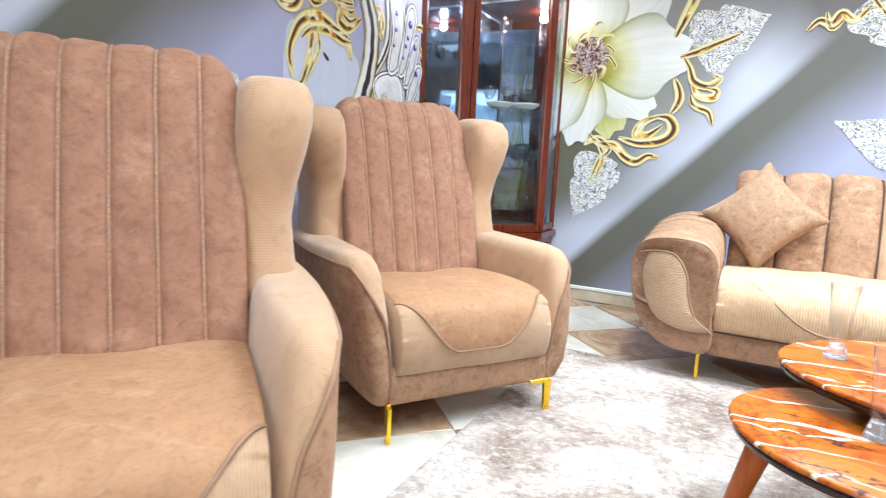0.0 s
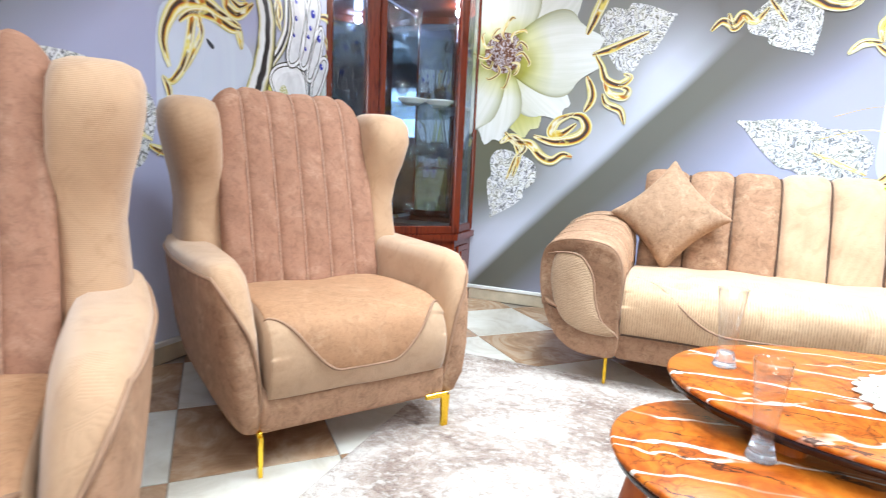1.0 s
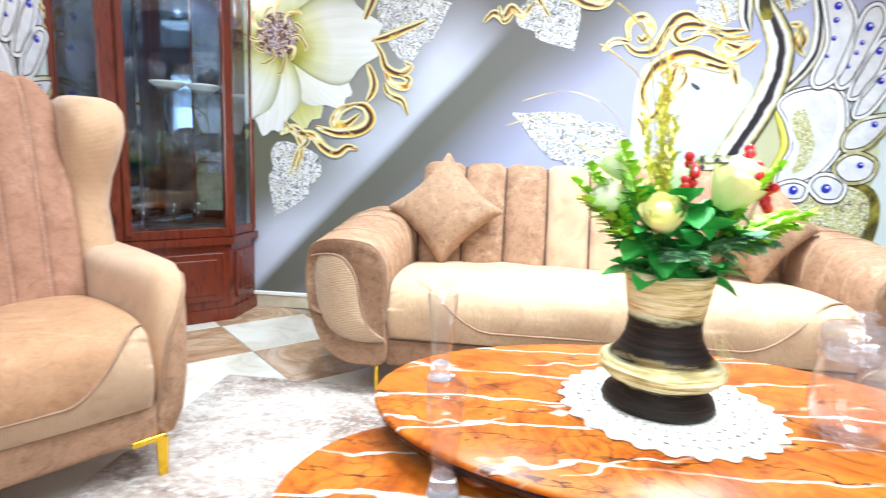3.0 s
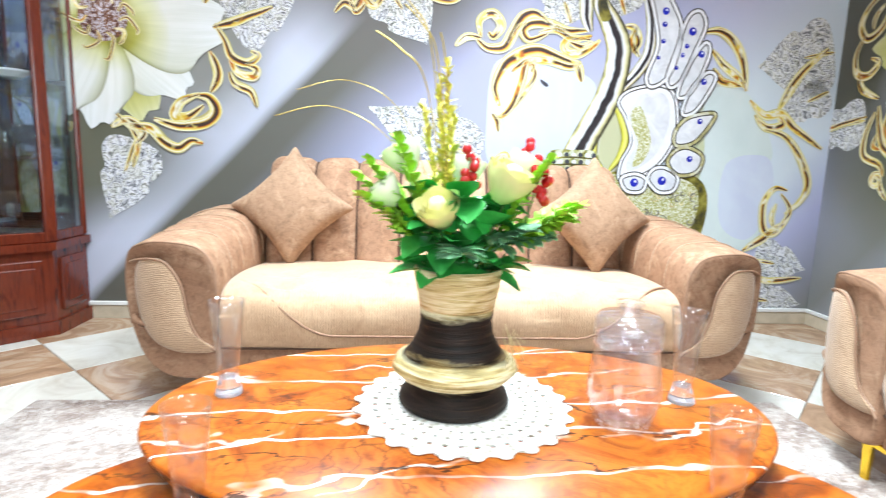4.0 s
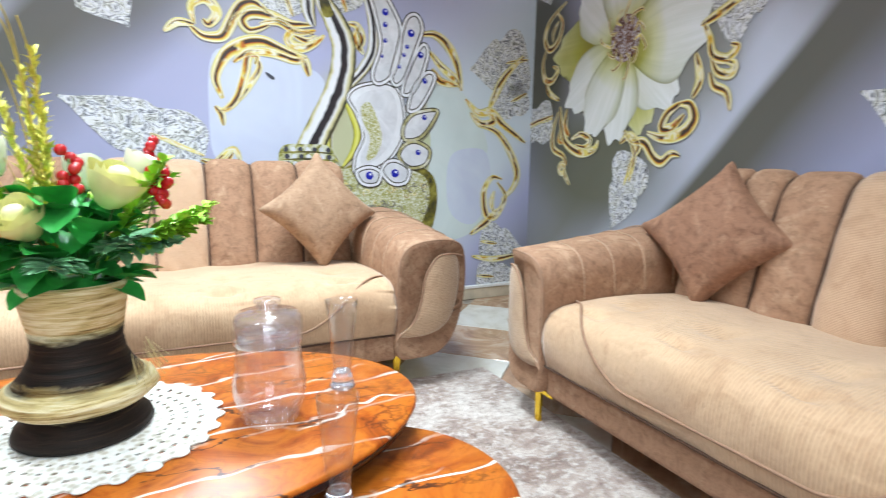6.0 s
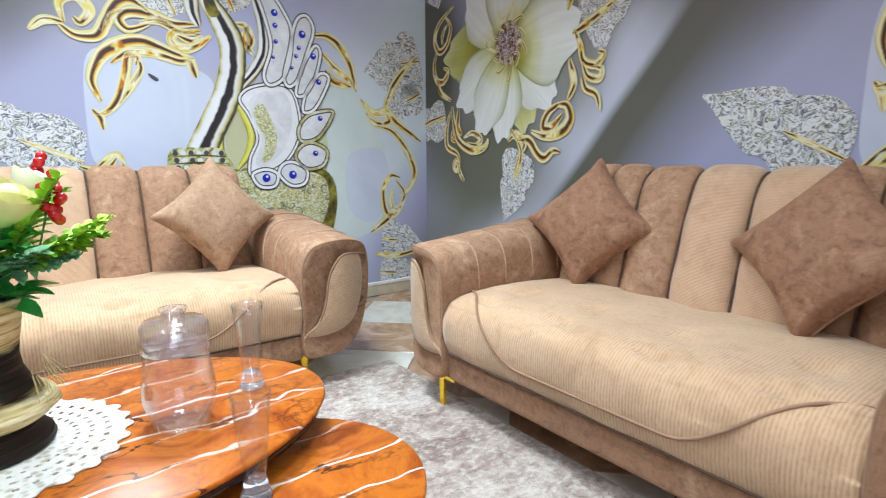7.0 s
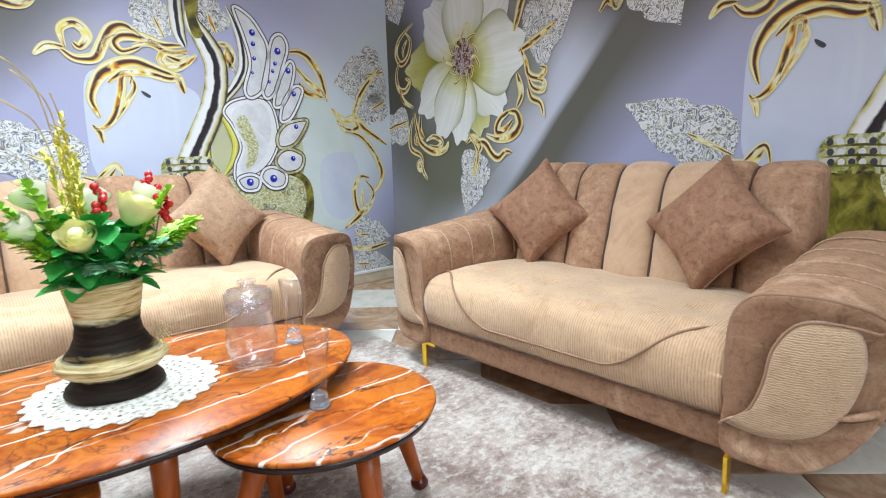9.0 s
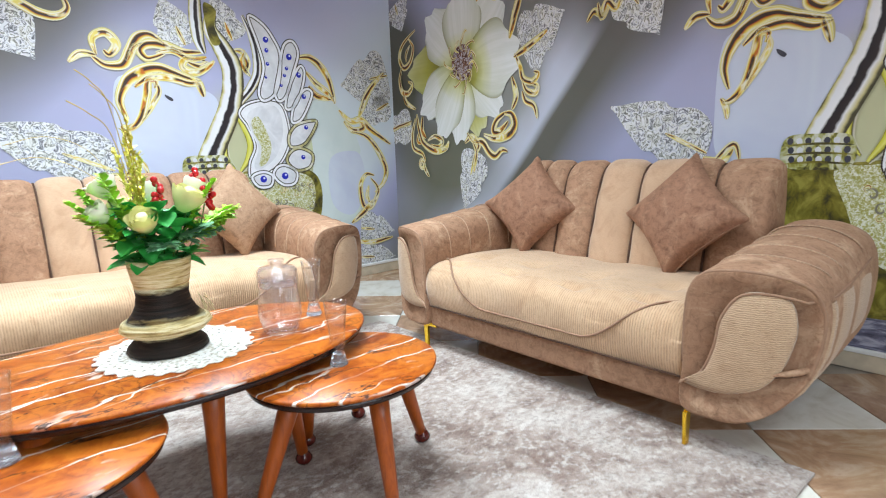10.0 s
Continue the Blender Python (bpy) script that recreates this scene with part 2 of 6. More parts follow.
TILE_LIGHT = tile_look("cream_marble_tile", [(0.3, (0.56, 0.50, 0.42)), (0.5, (0.68, 0.64, 0.57)), (0.7, (0.74, 0.71, 0.66))], 3.0)
TILE_BROWN = tile_look("brown_marble_tile", [(0.25, (0.24, 0.13, 0.075)), (0.5, (0.42, 0.26, 0.16)), (0.62, (0.52, 0.38, 0.27)), (0.75, (0.36, 0.2, 0.12))], 3.5)
GROUT = plain("grout", (0.30, 0.25, 0.2), 0.8)


def rug_material():
    """Distressed pile: cream ground, worn brown patches that break into streaks and specks."""
    m, nt, b = material("distressed_rug_pile", 0.95)
    v = coords(nt)
    streak = noise_tex(nt, coords(nt, (2.0, 5.0, 1), (0, 0, 0.25)), 4.5, 7, 0.78, 1.2)
    big = noise_tex(nt, v, 2.6, 8, 0.74, 0.8)
    fine = noise_tex(nt, v, 34.0, 5, 0.78, 0.8)
    c = ramp(nt, big, [(0.38, (0.23, 0.145, 0.112)), (0.47, (0.40, 0.305, 0.260)), (0.58, (0.60, 0.53, 0.485))])
    s = ramp(nt, streak, [(0.36, (0.40, 0.29, 0.235)), (0.47, (0.80, 0.74, 0.70)), (0.56, (1, 1, 1))])
    c = mixed(nt, 0.55, c, s, "MULTIPLY")
    f = ramp(nt, fine, [(0.36, (0.40, 0.31, 0.26)), (0.50, (1, 1, 1))])
    c = mixed(nt, 0.7, c, f, "MULTIPLY")
    w = ramp(nt, noise_tex(nt, coords(nt, (3, 4, 1), (0, 0, -0.6)), 9.0, 6, 0.75), [(0.50, (0, 0, 0)), (0.62, (0.65, 0.65, 0.65))])
    c = mixed(nt, w, c, (0.68, 0.63, 0.59))
    nt.links.new(c, b.inputs["Base Color"])
    b.inputs["Sheen Weight"].default_value = 0.3
    bump(nt, b, noise_tex(nt, v, 150.0, 3, 0.7), 0.9, 0.008)
    return m


RUG = rug_material()


def wallpaper():
    """Printed silk folds: pale lavender grey with slanting olive bands. Object x runs along the wall, z up."""
    m, nt, b = material("silk_print_wallpaper", 0.42)
    tc = nt.nodes.new("ShaderNodeTexCoord")
    sep = nt.nodes.new("ShaderNodeSeparateXYZ")
    nt.links.new(tc.outputs["Object"], sep.inputs[0])
    ma = nt.nodes.new("ShaderNodeMath")
    ma.operation = "MULTIPLY_ADD"
    ma.inputs[1].default_value = -0.95
    nt.links.new(sep.outputs[2], ma.inputs[0])
    nt.links.new(sep.outputs[0], ma.inputs[2])
    n = node(nt, "ShaderNodeTexNoise", Scale=0.8, Detail=2.0)
    nt.links.new(tc.outputs["Object"], n.inputs[0])
    sh = nt.nodes.new("ShaderNodeMath")
    sh.operation = "MULTIPLY_ADD"
    sh.inputs[1].default_value = 0.12
    nt.links.new(n.outputs[0], sh.inputs[0])
    nt.links.new(ma.outputs[0], sh.inputs[2])
    mr = nt.nodes.new("ShaderNodeMapRange")
    mr.inputs[1].default_value, mr.inputs[2].default_value = -1.85, 5.15
    nt.links.new(sh.outputs[0], mr.inputs[0])

    def k(x):
        return (x + 1.85 + 0.0) / 7.0

    lav, pale, dark, mid = (0.42, 0.43, 0.63), (0.53, 0.56, 0.68), (0.115, 0.112, 0.095), (0.285, 0.29, 0.33)
    aqua, sand, bright, dusk = (0.63, 0.70, 0.78), (0.215, 0.215, 0.205), (0.54, 0.56, 0.74), (0.365, 0.372, 0.545)
    c = ramp(nt, mr.outputs[0], [(k(-1.5), lav), (k(-0.6), mid), (k(-0.1), sand), (k(0.2), mid), (k(0.44), pale), (k(0.63), pale), (k(0.72), dark),
                                 (k(0.92), dark), (k(1.45), dusk), (k(2.2), lav), (k(2.7), bright), (k(3.2), aqua), (k(3.9), aqua), (k(4.3), lav), (k(4.9), sand)])
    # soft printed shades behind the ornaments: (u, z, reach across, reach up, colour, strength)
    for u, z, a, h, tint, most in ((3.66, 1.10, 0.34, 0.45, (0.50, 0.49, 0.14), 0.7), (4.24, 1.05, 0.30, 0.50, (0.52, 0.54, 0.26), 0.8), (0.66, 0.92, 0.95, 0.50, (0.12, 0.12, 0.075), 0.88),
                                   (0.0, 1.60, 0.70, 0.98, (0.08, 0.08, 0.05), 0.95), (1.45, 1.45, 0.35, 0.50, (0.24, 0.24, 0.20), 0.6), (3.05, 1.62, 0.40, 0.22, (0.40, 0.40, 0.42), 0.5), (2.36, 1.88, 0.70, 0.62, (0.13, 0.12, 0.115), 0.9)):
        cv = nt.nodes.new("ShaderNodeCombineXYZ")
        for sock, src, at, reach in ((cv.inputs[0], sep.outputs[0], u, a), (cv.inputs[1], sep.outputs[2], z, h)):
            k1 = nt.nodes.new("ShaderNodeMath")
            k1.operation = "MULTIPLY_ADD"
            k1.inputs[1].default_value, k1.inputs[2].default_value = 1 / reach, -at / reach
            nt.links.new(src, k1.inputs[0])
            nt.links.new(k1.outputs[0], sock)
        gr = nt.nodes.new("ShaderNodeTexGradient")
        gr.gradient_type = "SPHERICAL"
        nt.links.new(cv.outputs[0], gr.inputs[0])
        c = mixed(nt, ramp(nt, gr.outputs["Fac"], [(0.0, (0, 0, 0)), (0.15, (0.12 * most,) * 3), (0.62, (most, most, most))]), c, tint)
    nt.links.new(c, b.inputs["Base Color"])
    return m


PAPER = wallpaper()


def petal_material(name, stops):
    """Printed petal, stained towards the flower's heart, with fine lengthwise veins (UV x runs from the heart outwards)."""
    m, nt, b = material(name, 0.45)
    uv = nt.nodes.new("ShaderNodeUVMap")
    sep = nt.nodes.new("ShaderNodeSeparateXYZ")
    nt.links.new(uv.outputs[0], sep.inputs[0])
    wave = noise_tex(nt, coords(nt), 3.0, 2)
    ad = nt.nodes.new("ShaderNodeMath")
    ad.operation = "MULTIPLY_ADD"
    ad.inputs[1].default_value = 0.5
    nt.links.new(wave, ad.inputs[0])
    nt.links.new(sep.outputs[0], ad.inputs[2])
    sb = nt.nodes.new("ShaderNodeMath")
    sb.operation = "SUBTRACT"
    sb.inputs[1].default_value = 0.25
    nt.links.new(ad.outputs[0], sb.inputs[0])
    c = ramp(nt, sb.outputs[0], stops)
    mp = nt.nodes.new("ShaderNodeMapping")
    mp.inputs["Scale"].default_value = (0.5, 6.0, 1)
    nt.links.new(uv.outputs[0], mp.inputs[0])
    n = noise_tex(nt, mp.outputs[0], 2.0, 3)
    sh = ramp(nt, n, [(0.3, (0.80, 0.82, 0.76)), (0.6, (1, 1, 1))])
    edge = ramp(nt, sep.outputs[1], [(0.0, (0.42, 0.42, 0.26)), (0.05, (0.80, 0.81, 0.72)), (0.30, (1, 1, 1)), (0.80, (1, 1, 1)), (0.93, (0.74, 0.76, 0.62)), (1.0, (0.40, 0.40, 0.24))])
    c = mixed(nt, 0.7, c, sh, "MULTIPLY")
    nt.links.new(mixed(nt, 0.9, c, edge, "MULTIPLY"), b.inputs["Base Color"])
    return m


def print_ramp(name, stops, scale=26.0, detail=3.0, aniso=(1, 1, 1), distort=1.0):
    m, nt, b = material(name, 0.42)
    n = noise_tex(nt, coords(nt, aniso), scale, detail, 0.6, distort)
    nt.links.new(ramp(nt, n, stops), b.inputs["Base Color"])
    return m


def streak_material(name, stops, waver=0.25, along=1.0, wrap=False):
    m, nt, b = material(name, 0.4)
    uv = nt.nodes.new("ShaderNodeUVMap")
    sep = nt.nodes.new("ShaderNodeSeparateXYZ")
    nt.links.new(uv.outputs[0], sep.inputs[0])
    mp = nt.nodes.new("ShaderNodeMapping")
    mp.inputs["Scale"].default_value = (along, 0.6, 1)
    nt.links.new(uv.outputs[0], mp.inputs[0])
    n = node(nt, "ShaderNodeTexNoise", Scale=2.0, Detail=3.0)
    nt.links.new(mp.outputs[0], n.inputs[0])
    ma = nt.nodes.new("ShaderNodeMath")
    ma.operation = "MULTIPLY_ADD"
    ma.inputs[1].default_value = waver
    nt.links.new(n.outputs[0], ma.inputs[0])
    nt.links.new(sep.outputs[1], ma.inputs[2])
    mrr = nt.nodes.new("ShaderNodeMath")
    mrr.operation = "FRACT" if wrap else "DIVIDE"
    mrr.inputs[1].default_value = 1.3
    nt.links.new(ma.outputs[0], mrr.inputs[0])
    nt.links.new(ramp(nt, mrr.outputs[0], [(p if wrap else p / 1.3, q) for p, q in stops]), b.inputs["Base Color"])
    return m


PETAL = petal_material("white_petal_print", [(0.0, (0.20, 0.17, 0.015)), (0.16, (0.40, 0.38, 0.06)), (0.30, (0.66, 0.67, 0.38)), (0.48, (0.78, 0.79, 0.75)), (1.0, (0.80, 0.82, 0.84))])


def scroll_material(name, stops, lean=0.8):
    """Printed gilt band: bands of colour run along it and swell, and the dark core comes and goes (UV x along, y across)."""
    m, nt, b = material(name, 0.4)
    uv = nt.nodes.new("ShaderNodeUVMap")
    sep = nt.nodes.new("ShaderNodeSeparateXYZ")
    nt.links.new(uv.outputs[0], sep.inputs[0])
    mp = nt.nodes.new("ShaderNodeMapping")
    mp.inputs["Scale"].default_value = (0.55, 0.35, 1)
    nt.links.new(uv.outputs[0], mp.inputs[0])
    shift = nt.nodes.new("ShaderNodeVectorMath")
    shift.operation = "ADD"
    nt.links.new(mp.outputs[0], shift.inputs[0])
    oi = nt.nodes.new("ShaderNodeObjectInfo")
    far = nt.nodes.new("ShaderNodeMath")
    far.operation = "MULTIPLY"
    far.inputs[1].default_value = 40.0
    nt.links.new(oi.outputs["Random"], far.inputs[0])
    nt.links.new(far.outputs[0], shift.inputs[1])
    strip = shift.outputs[0]
    drift = noise_tex(nt, strip, 1.3, 2)
    ma = nt.nodes.new("ShaderNodeMath")
    ma.operation = "MULTIPLY_ADD"
    ma.inputs[1].default_value = lean
    nt.links.new(drift, ma.inputs[0])
    nt.links.new(sep.outputs[1], ma.inputs[2])
    sb = nt.nodes.new("ShaderNodeMath")
    sb.operation = "SUBTRACT"
    sb.inputs[1].default_value = lean * 0.5
    nt.links.new(ma.outputs[0], sb.inputs[0])
    c = ramp(nt, sb.outputs[0], stops)
    gap = ramp(nt, noise_tex(nt, strip, 2.4, 2, 0.5, 0.3), [(0.51, (0, 0, 0)), (0.59, (1, 1, 1))])
    mid = ramp(nt, sep.outputs[1], [(0.12, (0, 0, 0)), (0.25, (1, 1, 1)), (0.75, (1, 1, 1)), (0.88, (0, 0, 0))])
    shine = ramp(nt, noise_tex(nt, strip, 3.1, 2), [(0.36, (0.50, 0.13, 0.012)), (0.43, (0.72, 0.52, 0.05)), (0.53, (0.80, 0.79, 0.70)), (0.62, (0.78, 0.66, 0.16))])
    nt.links.new(mixed(nt, mixed(nt, 1.0, gap, mid, "MULTIPLY"), c, shine), b.inputs["Base Color"])
    return m


SCROLL = scroll_material("gold_scroll_print", [(0.0, (0.60, 0.53, 0.20)), (0.08, (0.80, 0.78, 0.66)), (0.20, (0.76, 0.66, 0.18)), (0.30, (0.60, 0.36, 0.02)), (0.36, (0.42, 0.07, 0.008)), (0.41, (0.035, 0.018, 0.014)), (0.60, (0.05, 0.025, 0.02)), (0.65, (0.52, 0.32, 0.02)), (0.75, (0.80, 0.79, 0.70)), (0.87, (0.74, 0.64, 0.12)), (0.95, (0.76, 0.73, 0.50)), (1.0, (0.50, 0.43, 0.16))])
DROP = streak_material("yellow_drop_print", [(0.10, (0.10, 0.08, 0.02)), (0.20, (0.60, 0.56, 0.04)), (0.50, (0.74, 0.72, 0.20)), (0.70, (0.50, 0.45, 0.03)), (0.85, (0.03, 0.02, 0.02)), (1.0, (0.60, 0.58, 0.45))])
PETAL_OLIVE = petal_material("olive_petal_print", [(0.0, (0.10, 0.075, 0.008)), (0.30, (0.22, 0.19, 0.012)), (0.65, (0.40, 0.38, 0.05)), (0.90, (0.60, 0.60, 0.26)), (1.0, (0.66, 0.66, 0.40))])
SILVER = print_ramp("silver_filigree_print", [(0.36, (0.72, 0.73, 0.78)), (0.41, (0.04, 0.04, 0.05)), (0.455, (0.60, 0.61, 0.66)), (0.50, (0.80, 0.80, 0.84)), (0.545, (0.66, 0.66, 0.62)), (0.575, (0.05, 0.05, 0.05)), (0.62, (0.60, 0.60, 0.56)), (0.72, (0.80, 0.80, 0.84))], 19.0, 2.5, (1, 1, 1), 1.4)
NECK = streak_material("silver_neck_print", [(0.10, (0.08, 0.07, 0.03)), (0.17, (0.56, 0.50, 0.18)), (0.27, (0.76, 0.76, 0.80)), (0.48, (0.80, 0.80, 0.83)), (0.54, (0.016, 0.012, 0.016)), (0.76, (0.03, 0.02, 0.022)), (0.84, (0.76, 0.76, 0.79)), (0.98, (0.60, 0.54, 0.26)), (1.06, (0.07, 0.06, 0.03))])
PALE = print_ramp("pale_body_print", [(0.3, (0.53, 0.56, 0.72)), (0.7, (0.61, 0.66, 0.77))], 2.0)
PALE_GREEN = print_ramp("pale_green_body_print", [(0.3, (0.56, 0.64, 0.64)), (0.7, (0.65, 0.72, 0.72))], 2.0)
FEATHER = print_ramp("silver_feather_print", [(0.3, (0.60, 0.60, 0.64)), (0.7, (0.78, 0.78, 0.82))], 10.0)
FEATHER_RIM = print_ramp("feather_rim_print", [(0.3, (0.16, 0.14, 0.08)), (0.5, (0.5, 0.45, 0.2)), (0.7, (0.72, 0.72, 0.66))], 12.0)
WHITE_RIM = plain("white_rim_print", (0.80, 0.80, 0.84), 0.4, 0, 0.05)
STIPPLE = print_ramp("gold_stipple_print", [(0.40, (0.34, 0.32, 0.07)), (0.50, (0.52, 0.51, 0.26)), (0.60, (0.74, 0.74, 0.66))], 90.0, 2.0)
GEM = plain("blue_gem_print", (0.012, 0.02, 0.42), 0.3)
HEART = print_ramp("flower_heart_print", [(0.40, (0.06, 0.014, 0.010)), (0.50, (0.24, 0.10, 0.04)), (0.56, (0.70, 0.70, 0.80)), (0.62, (0.10, 0.03, 0.02))], 34.0, 3.0, (1, 1, 1), 1.5)
OLIVE = print_ramp("olive_brocade_print", [(0.36, (0.035, 0.03, 0.012)), (0.48, (0.15, 0.125, 0.012)), (0.62, (0.32, 0.28, 0.05))], 9.0, 8.0)
SLATE = print_ramp("slate_silver_print", [(0.36, (0.05, 0.05, 0.08)), (0.5, (0.16, 0.16, 0.24)), (0.64, (0.42, 0.42, 0.52))], 16.0, 6.0, (0.5, 1, 2.5))
BAND = print_ramp("olive_beaded_band_print", [(0.36, (0.06, 0.05, 0.02)), (0.46, (0.34, 0.33, 0.06)), (0.62, (0.62, 0.62, 0.5))], 22.0, 2.0, (1, 1, 0.6))
EYE_MARK = plain("dark_mark_print", (0.05, 0.05, 0.07), 0.4)


# ---- mesh helpers ----
def part(name, bm, mat, parent=None, label="", smooth=True):
    me = bpy.data.meshes.new(name)
    bmesh.ops.recalc_face_normals(bm, faces=bm.faces[:])
    for f in bm.faces:
        f.smooth = smooth
    bm.to_mesh(me)
    bm.free()
    for m in (mat if isinstance(mat, (list, tuple)) else [mat]):
        me.materials.append(m)
    ob = new(name, me)
    ob.parent = parent
    if label:
        ob["label"] = label
    return ob


def thing(name, m, label, category, group="", kind=""):
    e = new(name)
    e.empty_display_size = 0.1
    e.matrix_world = m
    return tagged(e, label, category, group, kind)


def loft(rings, closed=True, caps=True, bm=None):
    bm = bm or bmesh.new()
    rows = [[bm.verts.new(p) for p in r] for r in rings]
    n = len(rows[0])
    for a, b in zip(rows, rows[1:]):
        for i in range(n if closed else n - 1):
            j = (i + 1) % n
            bm.faces.new((a[i], a[j], b[j], b[i]))
    if caps and closed:
        bm.faces.new(rows[0][::-1])
        bm.faces.new(rows[-1])
    return bm


def smooth_line(pts, steps=8, closed=False):
    """Catmull-Rom through a few control points."""
    P = [Vector(p) for p in pts]
    n = len(P)
    out = []
    for i in range(n if closed else n - 1):
        if closed:
            a, b, c, d = P[i - 1], P[i], P[(i + 1) % n], P[(i + 2) % n]
        else:
            a, b, c, d = P[max(i - 1, 0)], P[i], P[i + 1], P[min(i + 2, n - 1)]
        for s in range(steps):
            t = s / steps
            out.append(0.5 * (2 * b + (c - a) * t + (2 * a - 5 * b + 4 * c - d) * t * t + (3 * b - a - 3 * c + d) * t ** 3))
    if not closed:
        out.append(P[-1])
    return out


def tube(pts, r, closed=False, seg=8, taper=None, bm=None):
    pts = [Vector(p) for p in pts]
    n = len(pts)
    rings = []
    up = None
    for i, p in enumerate(pts):
        if closed:
            d = pts[(i + 1) % n] - pts[i - 1]
        else:
            d = pts[min(i + 1, n - 1)] - pts[max(i - 1, 0)]
        d = d.normalized() if d.length > 1e-9 else Vector((0, 0, 1))
        if up is None:
            up = Vector((0, 0, 1)) if abs(d.z) < 0.9 else Vector((1, 0, 0))
        side = d.cross(up).normalized()
        up = side.cross(d).normalized()
        q = r * (taper(i / (n - 1)) if taper else 1)
        rings.append([p + q * (math.cos(a) * side + math.sin(a) * up) for a in (k * math.tau / seg for k in range(seg))])
    if closed:
        rings.append(rings[0])
    bm = loft(rings, True, not closed, bm)
    if closed:
        bmesh.ops.remove_doubles(bm, verts=bm.verts[:], dist=1e-5)
    return bm


def lathe(profile, seg=40, bm=None, wob=0.0):
    rings = []
    for r, z in profile:
        rings.append([(max(r, 1e-4) * (1 + wob * math.sin(7 * a + z * 40)) * math.cos(a), max(r, 1e-4) * (1 + wob * math.cos(5 * a + z * 60)) * math.sin(a), z) for a in (k * math.tau / seg for k in range(seg))])
    return loft(rings, True, True, bm)


def box(sx, sy, sz, cx=0, cy=0, cz=0, bevel=0.0, seg=2, bm=None):
    b = bmesh.new()
    bmesh.ops.create_cube(b, size=1, matrix=Matrix.Translation((cx, cy, cz)) @ Matrix.Diagonal((sx, sy, sz, 1)))
    if bevel:
        bmesh.ops.bevel(b, geom=b.edges[:], offset=bevel, segments=seg, affect="EDGES", profile=0.5)
    if bm is None:
        return b
    me = bpy.data.meshes.new("tmp")
    b.to_mesh(me)
    b.free()
    bm.from_mesh(me)
    bpy.data.meshes.remove(me)
    return bm


def super_ring(x0, x1, y0, y1, z, n=28, p=4.0, shift=0.0, at=21):
    cx, cy, a, b = (x0 + x1) / 2, (y0 + y1) / 2, (x1 - x0) / 2, (y1 - y0) / 2
    out = []
    for k in range(n):
        t = (k + shift * max(0, 1 - abs(k - at) / 8)) * math.tau / n
        c, s = math.cos(t), math.sin(t)
        out.append((cx + a * math.copysign(abs(c) ** (2 / p), c), cy + b * math.copysign(abs(s) ** (2 / p), s), z))
    return out


# ---- shell of the room ----
def wall(name, m, length, height, openings=(), mat=PAPER):
    """A wall along local x from 0, room on its -y side, 0.15 m thick, with openings (x0, x1, z0, z1) cut through."""
    bm = bmesh.new()
    xs = sorted({0, length, *(o[0] for o in openings), *(o[1] for o in openings)})
    zs = sorted({0, height, *(o[2] for o in openings), *(o[3] for o in openings)})
    for x0, x1 in zip(xs, xs[1:]):
        for z0, z1 in zip(zs, zs[1:]):
            if any(o[0] <= x0 and x1 <= o[1] and o[2] <= z0 and z1 <= o[3] for o in openings):
                continue
            box(x1 - x0, 0.15, z1 - z0, (x0 + x1) / 2, 0.075, (z0 + z1) / 2, bm=bm)
    ob = part(name, bm, mat, smooth=False)
    ob.matrix_world = m
    return tagged(ob, kind="structure")


# the south wall is unseen; its dark tone cuts bounce light and deepens reflections
SOUTH = plain("unseen_dark_wall", (0.10, 0.085, 0.10), 0.7, 0, 0.06, 3.0)
LEN_A, LEN_B = XE - XW, YN - YS
wall_north = wall("wall_north", pose(XW, YN, 0), LEN_A, HC)
wall_east = wall("wall_east", pose(XE, YN - 0.072, 0, 0, 0, -90) @ Matrix.Diagonal((0.870, 1, 1, 1)) @ pose(-0.5, 0, 0), (LEN_B + 0.2) / 0.870 + 0.5, HC)
wall_east.data.transform(pose(-0.5, 0, 0))
wall_east.matrix_world = pose(XE, YN - 0.072, 0, 0, 0, -90) @ Matrix.Diagonal((0.870, 1, 1, 1))
wall_west = wall("wall_west", pose(XW, 2.13 - 0.9 * 3.2, 0, 0, 0, 90) @ Matrix.Diagonal((0.9, 1, 1, 1)), 0.5, HC)
wall_west.data.transform(Matrix.Translation((YS / 0.9 + 0.83, 0, 0)) @ Matrix.Diagonal((LEN_B / 0.9 / 0.5, 1, 1, 1)))
wall_south = wall("wall_south", pose(XE, YS, 0, 0, 0, 180), LEN_A, HC, [(1.25, 3.75, 0.7, 2.3)], SOUTH)
bm = box(LEN_A + 0.3, LEN_B + 0.3, 0.12, (XW + XE) / 2, (YS + YN) / 2, HC + 0.06)
ceiling = tagged(part("ceiling", bm, WHITE, smooth=False), kind="structure")
bm = box(LEN_A + 0.3, LEN_B + 0.3, 0.12, (XW + XE) / 2, (YS + YN) / 2, -0.066)
floor = tagged(part("floor", bm, GROUT, smooth=False), "floor of cream and brown marble tiles laid diagonally", "floor", kind="structure")

